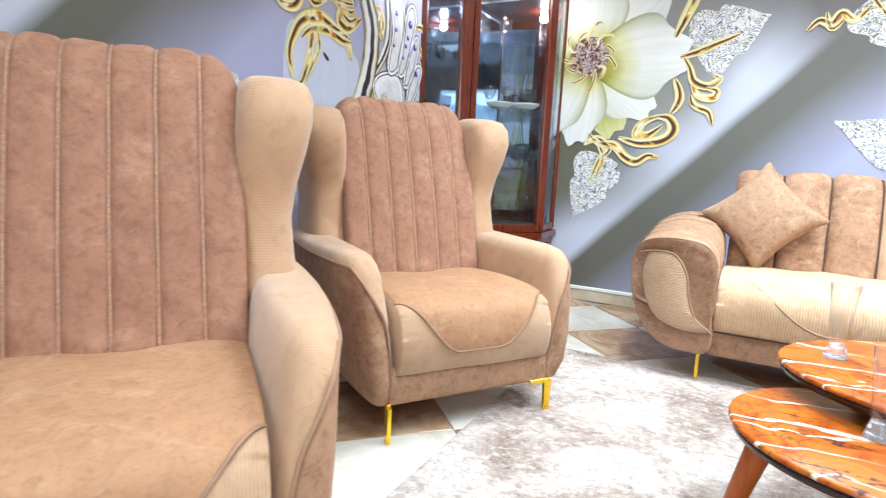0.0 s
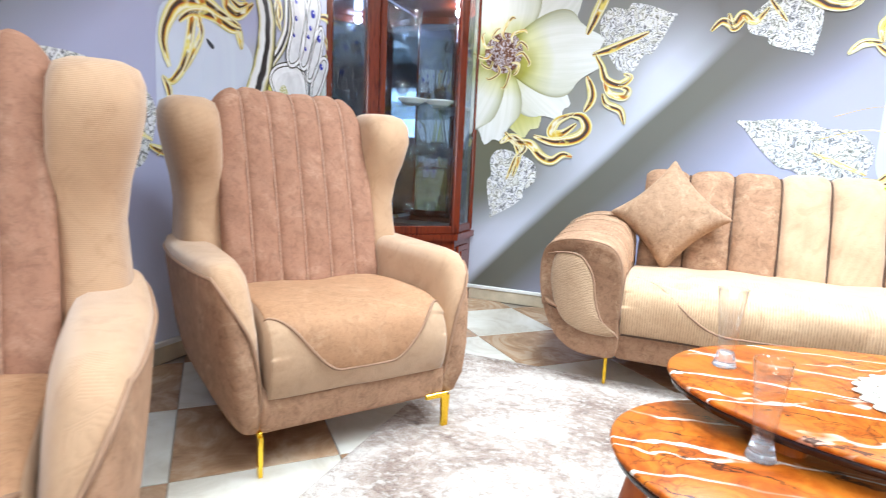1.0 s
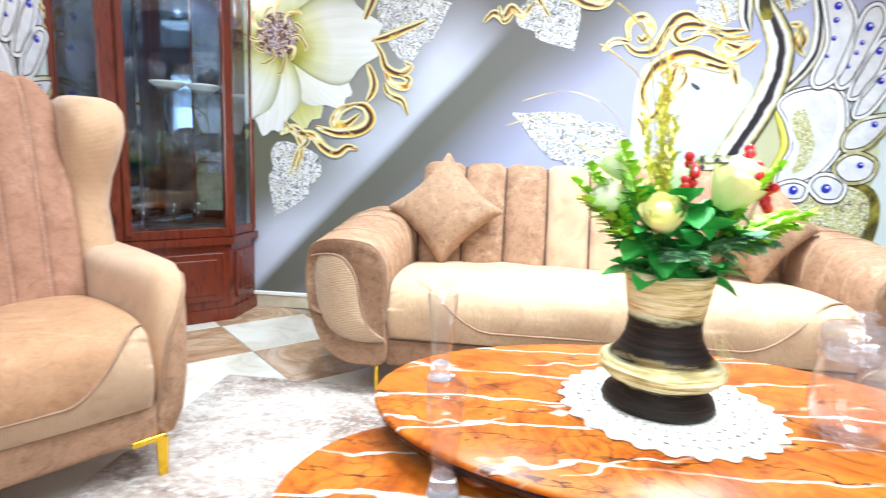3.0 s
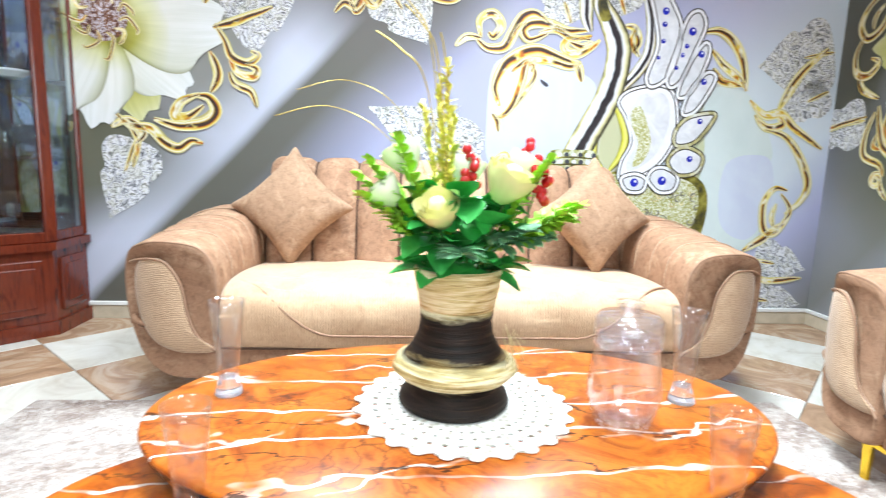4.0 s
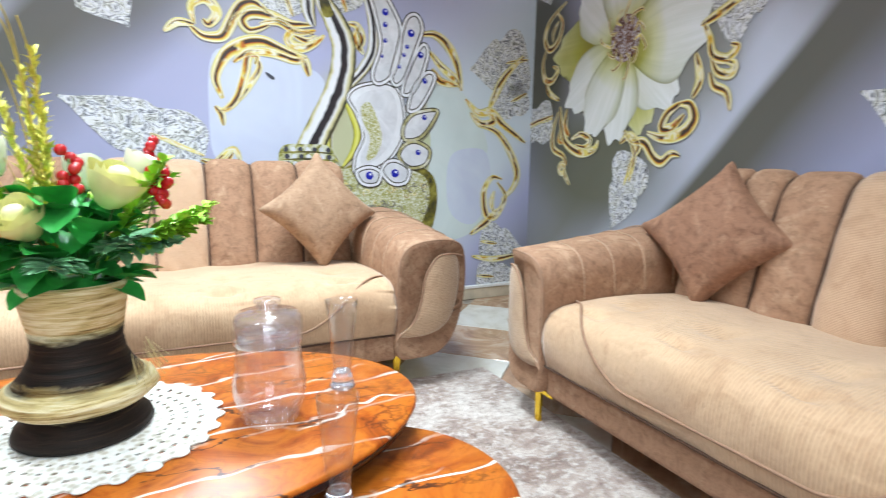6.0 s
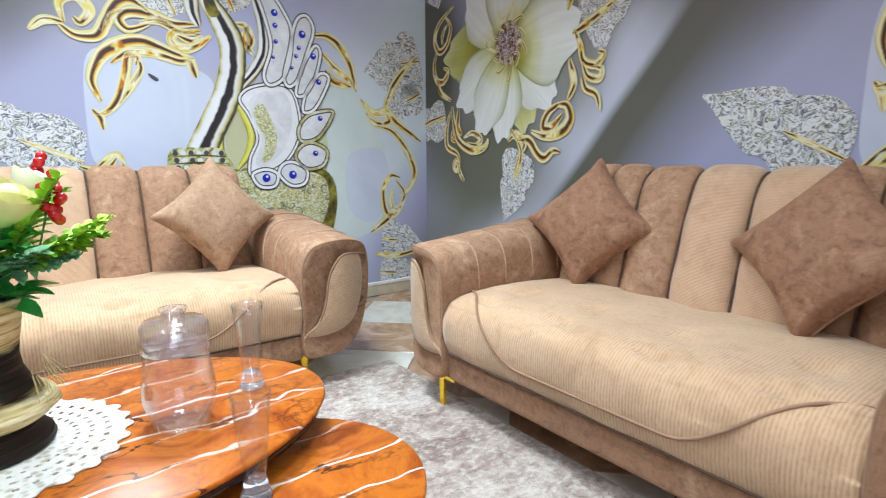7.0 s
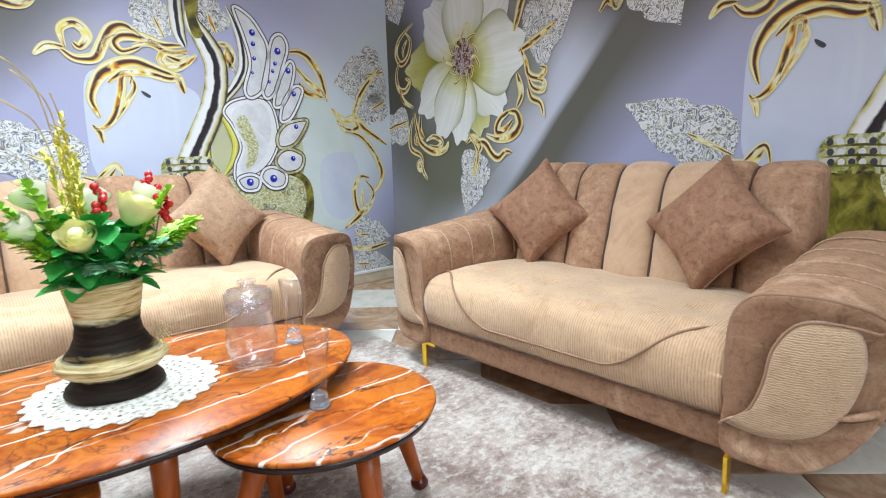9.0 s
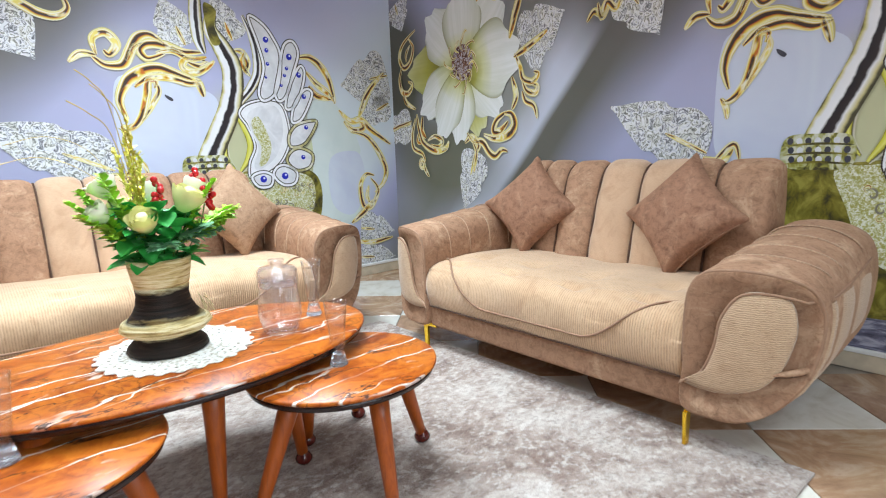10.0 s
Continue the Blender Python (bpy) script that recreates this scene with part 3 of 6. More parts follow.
SKIRT = plain("skirting_tile", (0.58, 0.50, 0.38), 0.25, 0, 0.2, 8.0)
for nm, m, ln in (("baseboard", pose(XW, YN, 0), LEN_A), ("baseboard", pose(XE, YN, 0, 0, 0, -90), LEN_B), ("baseboard", pose(XW, YS, 0, 0, 0, 90), LEN_B)):
    ob = part(nm, box(ln, 0.012, 0.075, ln / 2, -0.006, 0.0375, 0.002, 1), SKIRT, smooth=False)
    ob.matrix_world = m
    tagged(ob, kind="structure")
    t2 = part("top_strip", box(ln, 0.018, 0.022, ln / 2, -0.009, 0.086, 0.003, 1), WHITE, ob, "white strip", smooth=False)

# window behind the viewer and its daylight
SKY, _nt, _b = material("bright_day", 1.0)
_b.inputs["Base Color"].default_value = (0, 0, 0, 1)
_b.inputs["Emission Color"].default_value = (0.85, 0.93, 1.0, 1)
_b.inputs["Emission Strength"].default_value = 3.5
win = thing("window_1", pose(0.63, YS, 1.5), "white framed window with bright daylight", "window", kind="structure")
bm = bmesh.new()
for cx, cz, sx, sz in ((0, 0.77, 2.5, 0.06), (0, -0.77, 2.5, 0.06), (-1.22, 0, 0.06, 1.48), (1.22, 0, 0.06, 1.48), (0, 0, 0.05, 1.48)):
    box(sx, 0.06, sz, cx, -0.05, cz, 0.006, 1, bm)
part("window_frame", bm, WHITE, win, smooth=False)
for s in (-1, 1):
    pn = part("pane", box(1.16, 0.006, 1.46, s * 0.61, -0.05, 0), PANE, win, smooth=False)
    pn.visible_shadow = False
bd = part("backdrop", box(5, 0.02, 3.4, 0.6, YS - 1.2, 1.5), SKY, smooth=False)
tagged(bd, kind="structure")

DIFF, _nt, _b = material("lamp_diffuser", 0.5)
_b.inputs["Base Color"].default_value = (0.9, 0.9, 0.9, 1)
_b.inputs["Emission Color"].default_value = (1, 0.97, 0.92, 1)
_b.inputs["Emission Strength"].default_value = 3.0
for lx, ly, w in LAMPS:
    cl = thing("ceiling_light", pose(lx, ly, HC), "square white ceiling light panel", "ceiling light", "ceiling lights")
    bm = bmesh.new()
    for cx, cy, sx, sy in ((0, 0.3, 0.64, 0.03), (0, -0.3, 0.64, 0.03), (0.305, 0, 0.03, 0.57), (-0.305, 0, 0.03, 0.57)):
        box(sx, sy, 0.025, cx, cy, -0.0125, 0.003, 1, bm)
    part("frame", bm, WHITE, cl, smooth=False)
    part("diffuser", box(0.58, 0.57, 0.012, 0, 0, -0.008), DIFF, cl, smooth=False)


# ---- printed mural ----
def flat(name, pts, mat, layer, parent, steps=6, rim=None, rimw=0.012, outline=None):
    """A printed shape, smooth through its control points, 1 mm thick."""
    line = smooth_line([(u, 0, z) for u, z in pts], steps, True)
    bm = bmesh.new()
    y = -0.0012 * layer
    vs = [bm.verts.new((p.x, y, p.z)) for p in line]
    f = bm.faces.new(vs)
    r = bmesh.ops.extrude_face_region(bm, geom=[f])
    bmesh.ops.translate(bm, verts=[v for v in r["geom"] if isinstance(v, bmesh.types.BMVert)], vec=(0, 0.001 if layer > 0 else 0, 0))
    bmesh.ops.triangulate(bm, faces=[g for g in bm.faces if len(g.verts) > 4])
    ob = part(name, bm, mat, parent, smooth=False)
    if rim:
        if outline:
            ribbon(name + "_outline", [(p.x, p.z) for p in line], rimw + 0.013, outline, layer + 0.3, parent, closed=True, raw=True)
        ribbon(name + "_rim", [(p.x, p.z) for p in line], rimw, rim, layer + 0.6, parent, closed=True, raw=True)
    return ob


def ribbon(name, pts, width, mat, layer, parent, closed=False, raw=False, taper=True, steps=7):
    line = [Vector((u, 0, z)) for u, z in pts] if raw else smooth_line([(u, 0, z) for u, z in pts], steps, closed)
    n = len(line)
    bm = bmesh.new()
    uvl = bm.loops.layers.uv.new("UVMap")
    y = -0.0012 * layer
    rows, s = [], 0.0
    for i, p in enumerate(line):
        if closed:
            d = line[(i + 1) % n] - line[i - 1]
        else:
            d = line[min(i + 1, n - 1)] - line[max(i - 1, 0)]
        d = d.normalized() if d.length > 1e-9 else Vector((1, 0, 0))
        t = i / (n - 1)
        if callable(width):
            w = width(t)
        else:
            w = width * (1 if closed or not taper else (0.18 + 0.82 * math.sin(math.pi * min(max(t, 0.02), 0.98)) ** 0.7))
        nx = Vector((-d.z, 0, d.x)) * (w / 2)
        if i:
            s += (p - line[i - 1]).length
        rows.append((bm.verts.new((p.x - nx.x, y, p.z - nx.z)), bm.verts.new((p.x + nx.x, y, p.z + nx.z)), s))
    pairs = list(zip(rows, rows[1:])) + ([(rows[-1], rows[0])] if closed else [])
    for a, b in pairs:
        f = bm.faces.new((a[0], b[0], b[1], a[1]))
        for lp, q in zip(f.loops, ((a[2], 0), (b[2], 0), (b[2], 1), (a[2], 1))):
            lp[uvl].uv = (q[0] * 6, q[1])
    return part(name, bm, mat, parent, smooth=False)


def petal(tip, wd, layer, parent, mat=None, notch=0.04, heart=(0.89, 1.59)):
    """One petal from the heart out to its tip; UV x runs along it, y across."""
    cx, cz = heart
    ln, ang = math.hypot(tip[0] - cx, tip[1] - cz), math.atan2(tip[1] - cz, tip[0] - cx)
    bm = bmesh.new()
    uvl = bm.loops.layers.uv.new("UVMap")
    na, nb = 14, 12
    grid = []
    for i in range(na + 1):
        t = i / na
        row = []
        for j in range(nb + 1):
            s = j / nb * 2 - 1
            w = wd / 2 * (0.16 + 0.84 * math.sin(math.pi * min(t * 0.74 + 0.02, 1)) ** 0.9)
            le = ln * t * (1 - 0.26 * s * s * t * t - notch * math.cos(s * 8 + ang) * t ** 4)
            x, z = le, w * s
            row.append((bm.verts.new((cx + x * math.cos(ang) - z * math.sin(ang), -0.0012 * layer - 0.0008 * (1 - s * s), cz + x * math.sin(ang) + z * math.cos(ang))), t, j / nb))
        grid.append(row)
    for i in range(na):
        for j in range(nb):
            q = (grid[i][j], grid[i + 1][j], grid[i + 1][j + 1], grid[i][j + 1])
            f = bm.faces.new([v[0] for v in q])
            for lp, v in zip(f.loops, q):
                lp[uvl].uv = (v[1], v[2])
    return part("petal", bm, mat or PETAL, parent)


def leaf_shape(tip, base, wd, parent, layer=2, bend=0.15):
    """A broad heart-shaped silver leaf from base to tip with a notched outline."""
    t, b = Vector((tip[0], 0, tip[1])), Vector((base[0], 0, base[1]))
    d = t - b
    nrm = Vector((-d.z, 0, d.x)).normalized()
    pts = []
    for f, w in ((0.0, 0.16), (0.06, 0.42), (0.26, 0.52), (0.45, 0.38), (0.55, 0.42), (0.75, 0.26), (0.92, 0.07)):
        pts.append(b + d * f + nrm * wd * (w + bend * f * (1 - f)))
    pts.append(t)
    for f, w in ((0.90, 0.08), (0.72, 0.26), (0.52, 0.40), (0.42, 0.37), (0.22, 0.50), (0.04, 0.36)):
        pts.append(b + d * f - nrm * wd * (w - bend * f * (1 - f)))
    ob = flat("leaf", [(p.x, p.z) for p in pts], SILVER, layer, parent, 4)
    ribbon("leaf_vein", [(b.x, b.z), ((b.x * 0.6 + t.x * 0.4), b.z * 0.6 + t.z * 0.4)], 0.026, SCROLL, layer + 1, parent)
    return ob


def ellipse_pts(u, z, a, b, rot=0.0, n=8):
    c, s = math.cos(rot), math.sin(rot)
    return [(u + a * math.cos(k * math.tau / n) * c - b * math.sin(k * math.tau / n) * s, z + a * math.cos(k * math.tau / n) * s + b * math.sin(k * math.tau / n) * c) for k in range(n)]


DARK_INK = plain("black_outline_print", (0.05, 0.04, 0.03), 0.4, 0, 0.3, 20.0)
INK = plain("dark_outline_print", (0.22, 0.20, 0.15), 0.4, 0, 0.3, 20.0)


def spiral(u, z, r, turns=1.6, start=0.0, side=1):
    """Control points of a small curl that winds inwards."""
    n = int(turns * 7)
    return [(u + r * (1 - 0.75 * k / n) * math.cos(start + side * k * 0.9), z + r * (1 - 0.75 * k / n) * math.sin(start + side * k * 0.9)) for k in range(n + 1)]


def mural(m):
    e = thing("wall_mural", m, "printed wall mural with white flower, silver leaves and gold scrolls", "wall mural", "wall murals")

    def scrolls(layer, *rows):
        for pts, w in rows:
            ribbon("scroll", pts, w * 1.12, SCROLL, layer, e)

    # white flower: olive petals behind, white ones over them
    petal((0.19, 1.60), 0.40, 2.5, e, PETAL_OLIVE)
    petal((1.08, 1.11), 0.40, 2.6, e, PETAL_OLIVE)
    petal((0.46, 1.98), 0.44, 3.0, e)
    petal((1.30, 1.99), 0.52, 3.0, e)
    petal((0.88, 2.12), 0.46, 3.8, e)
    petal((0.35, 1.29), 0.36, 3.2, e)
    petal((1.30, 1.24), 0.36, 3.4, e)
    petal((1.50, 1.60), 0.52, 4.6, e)
    petal((0.82, 1.05), 0.36, 3.9, e)
    petal((0.58, 1.10), 0.34, 4.7, e)
    flat("flower_heart", ellipse_pts(0.89, 1.61, 0.125, 0.125), HEART, 7, e)
    for k in range(11):
        a = k * math.tau / 11 + 0.3
        c, s = math.cos(a), math.sin(a)
        r = 0.15 + 0.03 * (k % 3)
        ribbon("stamen", [(0.89 + 0.08 * c, 1.61 + 0.08 * s), (0.89 + 0.12 * c - 0.03 * s, 1.61 + 0.12 * s + 0.03 * c), (0.89 + r * c + 0.01 * s, 1.61 + r * s - 0.01 * c), (0.89 + r * c + 0.04 * s, 1.61 + r * s - 0.04 * c)], 0.022, SCROLL, 8, e)
    # silver leaves
    leaf_shape((0.10, 1.94), (0.02, 2.16), 0.30, e)
    leaf_shape((-0.28, 1.18), (0.19, 1.22), 0.28, e)
    leaf_shape((0.86, 0.56), (1.02, 0.99), 0.32, e)
    leaf_shape((1.89, 1.79), (1.52, 1.61), 0.38, e)
    leaf_shape((2.57, 1.55), (2.34, 1.84), 0.34, e)
    leaf_shape((2.25, 1.21), (2.88, 0.94), 0.34, e, bend=-0.1)
    leaf_shape((3.24, 1.98), (3.36, 1.70), 0.26, e)
    leaf_shape((3.56, 2.04), (3.66, 1.76), 0.26, e)
    leaf_shape((4.47, 1.52), (4.92, 1.62), 0.44, e)
    leaf_shape((4.60, 1.24), (4.92, 1.40), 0.22, e)
    leaf_shape((4.92, 0.34), (4.58, 0.40), 0.26, e)
    leaf_shape((4.92, 0.12), (4.56, 0.16), 0.22, e)
    # scrolls round the flower
    scrolls(6,
            ([(0.30, 1.92), (0.12, 1.84), (0.06, 1.74), (0.12, 1.66), (0.22, 1.70), (0.26, 1.80), (0.20, 1.87)], 0.045), ([(0.22, 1.82), (0.16, 1.76), (0.16, 1.70)], 0.03),
            ([(0.10, 1.68), (0.05, 1.58), (0.08, 1.48), (0.17, 1.46), (0.23, 1.52), (0.17, 1.55)], 0.045), ([(0.10, 1.48), (0.14, 1.39), (0.27, 1.33)], 0.04),
            ([(0.28, 1.29), (0.31, 1.17), (0.37, 1.06), (0.52, 1.0), (0.66, 1.02), (0.70, 1.07)], 0.055), ([(0.42, 1.08), (0.52, 1.11), (0.62, 1.07), (0.56, 1.03), (0.46, 1.05)], 0.04),
            ([(0.36, 1.27), (0.35, 1.16), (0.40, 1.10)], 0.045), ([(0.26, 1.26), (0.21, 1.14), (0.22, 1.03), (0.34, 0.98), (0.38, 0.92)], 0.045),
            (spiral(0.335, 0.90, 0.045, 1.5, 1.0), 0.032), ([(0.36, 0.90), (0.38, 0.85), (0.43, 0.80)], 0.035), ([(0.30, 1.15), (0.28, 1.08), (0.33, 1.06)], 0.03),
            ([(0.93, 1.12), (1.0, 1.06), (1.10, 1.05), (1.17, 0.98), (1.24, 0.95), (1.31, 0.99), (1.37, 0.98)], 0.055), ([(0.90, 1.05), (0.98, 1.09), (1.06, 1.03), (1.02, 0.97)], 0.05),
            ([(0.99, 1.06), (1.03, 0.98), (1.0, 0.84)], 0.035), ([(1.12, 1.10), (1.24, 1.07), (1.37, 1.09), (1.44, 1.15), (1.41, 1.22), (1.34, 1.23)], 0.065),
            ([(1.36, 1.24), (1.26, 1.19), (1.23, 1.12), (1.30, 1.12), (1.38, 1.18)], 0.055), ([(1.42, 1.25), (1.46, 1.34), (1.42, 1.46)], 0.05),
            ([(1.45, 1.60), (1.50, 1.52), (1.53, 1.44), (1.61, 1.41), (1.67, 1.45), (1.63, 1.47)], 0.045), ([(1.52, 1.43), (1.56, 1.36), (1.64, 1.34), (1.66, 1.38), (1.60, 1.40)], 0.045),
            ([(1.52, 1.36), (1.55, 1.30), (1.63, 1.26), (1.66, 1.18)], 0.042), ([(1.44, 1.58), (1.56, 1.62), (1.75, 1.70)], 0.045), ([(1.40, 1.70), (1.44, 1.80), (1.50, 1.96), (1.48, 2.10)], 0.06),
            ([(1.06, 1.99), (1.18, 2.06), (1.26, 1.98), (1.34, 2.06)], 0.05), ([(-0.30, 1.13), (-0.12, 1.18), (0.20, 1.24)], 0.035), ([(2.07, 1.69), (2.12, 1.74), (2.18, 1.72), (2.22, 1.77), (2.28, 1.73), (2.34, 1.80)], 0.045),
            ([(2.15, 1.78), (2.18, 1.70), (2.23, 1.74)], 0.035), ([(1.92, 1.94), (2.10, 1.90), (2.30, 1.96), (2.46, 1.88), (2.60, 1.80), (2.70, 1.79), (2.75, 1.84), (2.72, 1.92)], 0.05))
    # crested ornament: pale breast, gold scrolls of the head
    flat("pale_body", [(2.94, 1.46), (3.10, 1.50), (3.36, 1.46), (3.52, 1.38), (3.50, 1.20), (3.38, 1.0), (3.14, 0.86), (2.94, 0.92), (2.91, 1.15)], PALE, 1, e)
    flat("pale_body", ellipse_pts(3.36, 1.25, 0.18, 0.2), PALE, 1.4, e)
    flat("pale_body", [(4.18, 1.36), (4.40, 1.38), (4.54, 1.22), (4.62, 1.04), (4.60, 0.94), (4.66, 0.80), (4.56, 0.50), (4.30, 0.42), (4.16, 0.60), (4.20, 1.0)], PALE_GREEN, 1, e)
    flat("pale_fold", [(4.34, 0.96), (4.56, 1.02), (4.64, 0.92), (4.64, 0.70), (4.52, 0.52), (4.34, 0.62)], PALE, 1.5, e)
    scrolls(4,
            ([(2.72, 1.55), (2.78, 1.60), (2.86, 1.60)], 0.04), ([(2.86, 1.60), (2.85, 1.69), (2.92, 1.73), (2.97, 1.67), (2.93, 1.61), (2.90, 1.63)], 0.05), ([(2.84, 1.59), (2.90, 1.55), (2.99, 1.56), (3.04, 1.64), (3.09, 1.72), (3.16, 1.74), (3.23, 1.70)], 0.06),
            ([(3.02, 1.58), (3.06, 1.66), (3.12, 1.70)], 0.03), ([(3.23, 1.64), (3.13, 1.60), (3.09, 1.65), (3.14, 1.69), (3.24, 1.69), (3.35, 1.66), (3.47, 1.67)], 0.055), ([(3.18, 1.64), (3.28, 1.66), (3.38, 1.62), (3.48, 1.64)], 0.04),
            ([(3.47, 1.62), (3.36, 1.62), (3.33, 1.57), (3.40, 1.54), (3.47, 1.57), (3.53, 1.62)], 0.05), ([(3.36, 1.60), (3.43, 1.58), (3.49, 1.61)], 0.035),
            ([(2.98, 1.24), (2.95, 1.35), (3.0, 1.46), (3.09, 1.53), (3.19, 1.55), (3.30, 1.52), (3.43, 1.49)], 0.065), ([(3.04, 1.43), (3.12, 1.49), (3.24, 1.50), (3.36, 1.47), (3.44, 1.48)], 0.05),
            ([(3.40, 1.50), (3.42, 1.46), (3.44, 1.39)], 0.05), ([(3.15, 1.43), (3.16, 1.47), (3.12, 1.47), (3.10, 1.38), (3.06, 1.26), (3.0, 1.19), (2.95, 1.18)], 0.045), ([(3.16, 1.46), (3.17, 1.41), (3.12, 1.32), (3.06, 1.23)], 0.035),
            ([(2.94, 1.20), (2.97, 1.16), (2.98, 1.10)], 0.035), ([(2.86, 0.92), (2.96, 0.90), (3.02, 0.96)], 0.04), ([(2.9, 0.88), (3.02, 0.98), (3.06, 0.9)], 0.03))
    flat("dark_mark", [(3.205, 1.395), (3.25, 1.37), (3.24, 1.355), (3.21, 1.375)], EYE_MARK, 3, e, 3)
    # neck, beaded band, pot
    ribbon("neck_edge", [(3.47, 2.16), (3.44, 1.96), (3.44, 1.76), (3.47, 1.66)], 0.085, NECK, 4.5, e)
    flat("neck_cap", [(3.49, 1.96), (3.50, 1.80), (3.53, 1.72), (3.58, 1.74), (3.55, 1.84), (3.57, 1.93), (3.53, 1.97)], OLIVE, 5.6, e)
    ribbon("neck", [(3.54, 1.92), (3.52, 1.82), (3.58, 1.72), (3.635, 1.60), (3.635, 1.46), (3.59, 1.30), (3.51, 1.14), (3.43, 0.98), (3.40, 0.88)], lambda t: 0.06 + 0.07 * min(1, 3 * t) + 0.03 * t, NECK, 5, e)
    ribbon("neck_edge", [(3.74, 1.93), (3.79, 1.82), (3.82, 1.68), (3.81, 1.55), (3.75, 1.45), (3.68, 1.37), (3.66, 1.32)], 0.07, NECK, 4.6, e)
    ribbon("neck_edge", [(3.62, 1.31), (3.69, 1.21), (3.73, 1.09), (3.70, 0.98), (3.63, 0.89)], 0.07, DROP, 4.7, e)
    ribbon("neck_edge", [(3.61, 1.24), (3.56, 1.12), (3.55, 1.0), (3.60, 0.92)], 0.04, DROP, 4.4, e)
    scrolls(4.2, ([(3.66, 1.70), (3.72, 1.69), (3.75, 1.62), (3.72, 1.56)], 0.045), ([(3.74, 1.70), (3.71, 1.62), (3.76, 1.54)], 0.04))
    flat("beaded_band", [(3.27, 0.88), (3.28, 1.0), (3.42, 1.015), (3.56, 1.0), (3.57, 0.88), (3.42, 0.86)], BAND, 6, e)
    for row, z in enumerate((0.985, 0.945, 0.905)):
        for k in range(7):
            u = 3.30 + 0.04 * k + 0.005 * row
            flat("bead", ellipse_pts(u, z, 0.014, 0.015), FEATHER if k % 2 else EYE_MARK, 6.8, e, 2)
        ribbon("band_line", [(3.27, z - 0.02), (3.42, z - 0.012), (3.57, z - 0.02)], 0.010, OLIVE, 7, e)
    flat("pot", [(3.27, 0.88), (3.19, 0.66), (3.24, 0.40), (3.50, 0.24), (3.90, 0.24), (4.16, 0.40), (4.25, 0.66), (4.20, 0.86), (3.96, 0.92), (3.57, 0.89)], OLIVE, 2.6, e)
    flat("pot_face", [(3.50, 0.86), (3.56, 0.70), (3.66, 0.50), (3.86, 0.42), (4.10, 0.50), (4.19, 0.68), (4.15, 0.84), (3.90, 0.90), (3.64, 0.88)], STIPPLE, 2.9, e)
    flat("pot_stand", [(3.24, 0.36), (3.60, 0.24), (4.00, 0.26), (4.24, 0.30), (4.28, 0.06), (3.70, 0.02), (3.22, 0.08)], SLATE, 3.2, e)
    rnd = random.Random(8)
    for k in range(26):
        u, z = 3.66 + 0.021 * k + rnd.uniform(-0.03, 0.03), 0.72 + rnd.uniform(-0.10, 0.07)
        ribbon("swirl", spiral(u, z, rnd.uniform(0.018, 0.038), 0.9, rnd.uniform(0, 6.3), rnd.choice((-1, 1))), 0.010, INK if k % 3 else SCROLL, 4, e)
    # crest of feathers round an oval
    flat("crest_plate", [(3.66, 1.29), (3.73, 1.36), (3.90, 1.39), (3.99, 1.33), (4.02, 1.14), (3.97, 1.00), (3.87, 0.90), (3.71, 0.85), (3.70, 0.95), (3.75, 1.07), (3.71, 1.20)], WHITE_RIM, 5, e, 6, WHITE_RIM, 0.012, DARK_INK)
    flat("crest_oval", [(3.71, 1.28), (3.79, 1.34), (3.92, 1.35), (3.97, 1.26), (3.96, 1.12), (3.89, 0.98), (3.76, 0.90), (3.73, 0.95), (3.77, 1.06), (3.73, 1.18)], FEATHER, 6, e, 6, WHITE_RIM, 0.008)
    flat("crest_shade", [(3.74, 1.24), (3.79, 1.27), (3.84, 1.18), (3.87, 1.06), (3.83, 0.96), (3.77, 0.935), (3.795, 1.06), (3.75, 1.16)], STIPPLE, 6.6, e)
    feathers = (([(3.78, 1.93), (3.88, 1.89), (3.95, 1.80), (3.99, 1.70), (3.97, 1.53), (3.92, 1.42), (3.84, 1.38), (3.81, 1.44), (3.86, 1.60), (3.83, 1.76)], 0), ([(4.02, 1.76), (4.09, 1.80), (4.13, 1.72), (4.08, 1.58), (4.02, 1.43), (3.96, 1.38), (3.93, 1.43), (3.97, 1.58)], 0),
                ([(4.13, 1.63), (4.17, 1.59), (4.13, 1.45), (4.06, 1.34), (4.00, 1.34), (4.04, 1.48)], 0), ([(4.16, 1.47), (4.22, 1.45), (4.18, 1.35), (4.11, 1.25), (4.04, 1.24), (4.07, 1.36)], 0), ([(4.23, 1.25), (4.22, 1.19), (4.13, 1.08), (4.02, 1.06), (4.01, 1.14), (4.08, 1.22)], 1),
                ([(4.10, 1.05), (4.19, 1.00), (4.16, 0.91), (4.05, 0.89), (3.98, 0.96), (4.02, 1.03)], 1), ([(3.97, 0.93), (4.05, 0.88), (4.03, 0.80), (3.94, 0.79), (3.87, 0.86), (3.90, 0.92)], 0), ([(3.79, 0.89), (3.86, 0.86), (3.84, 0.79), (3.75, 0.79), (3.71, 0.86)], 0))
    for pts, dk in feathers:
        flat("feather", pts, FEATHER, 7, e, 5, FEATHER_RIM if dk else WHITE_RIM, 0.016, DARK_INK)
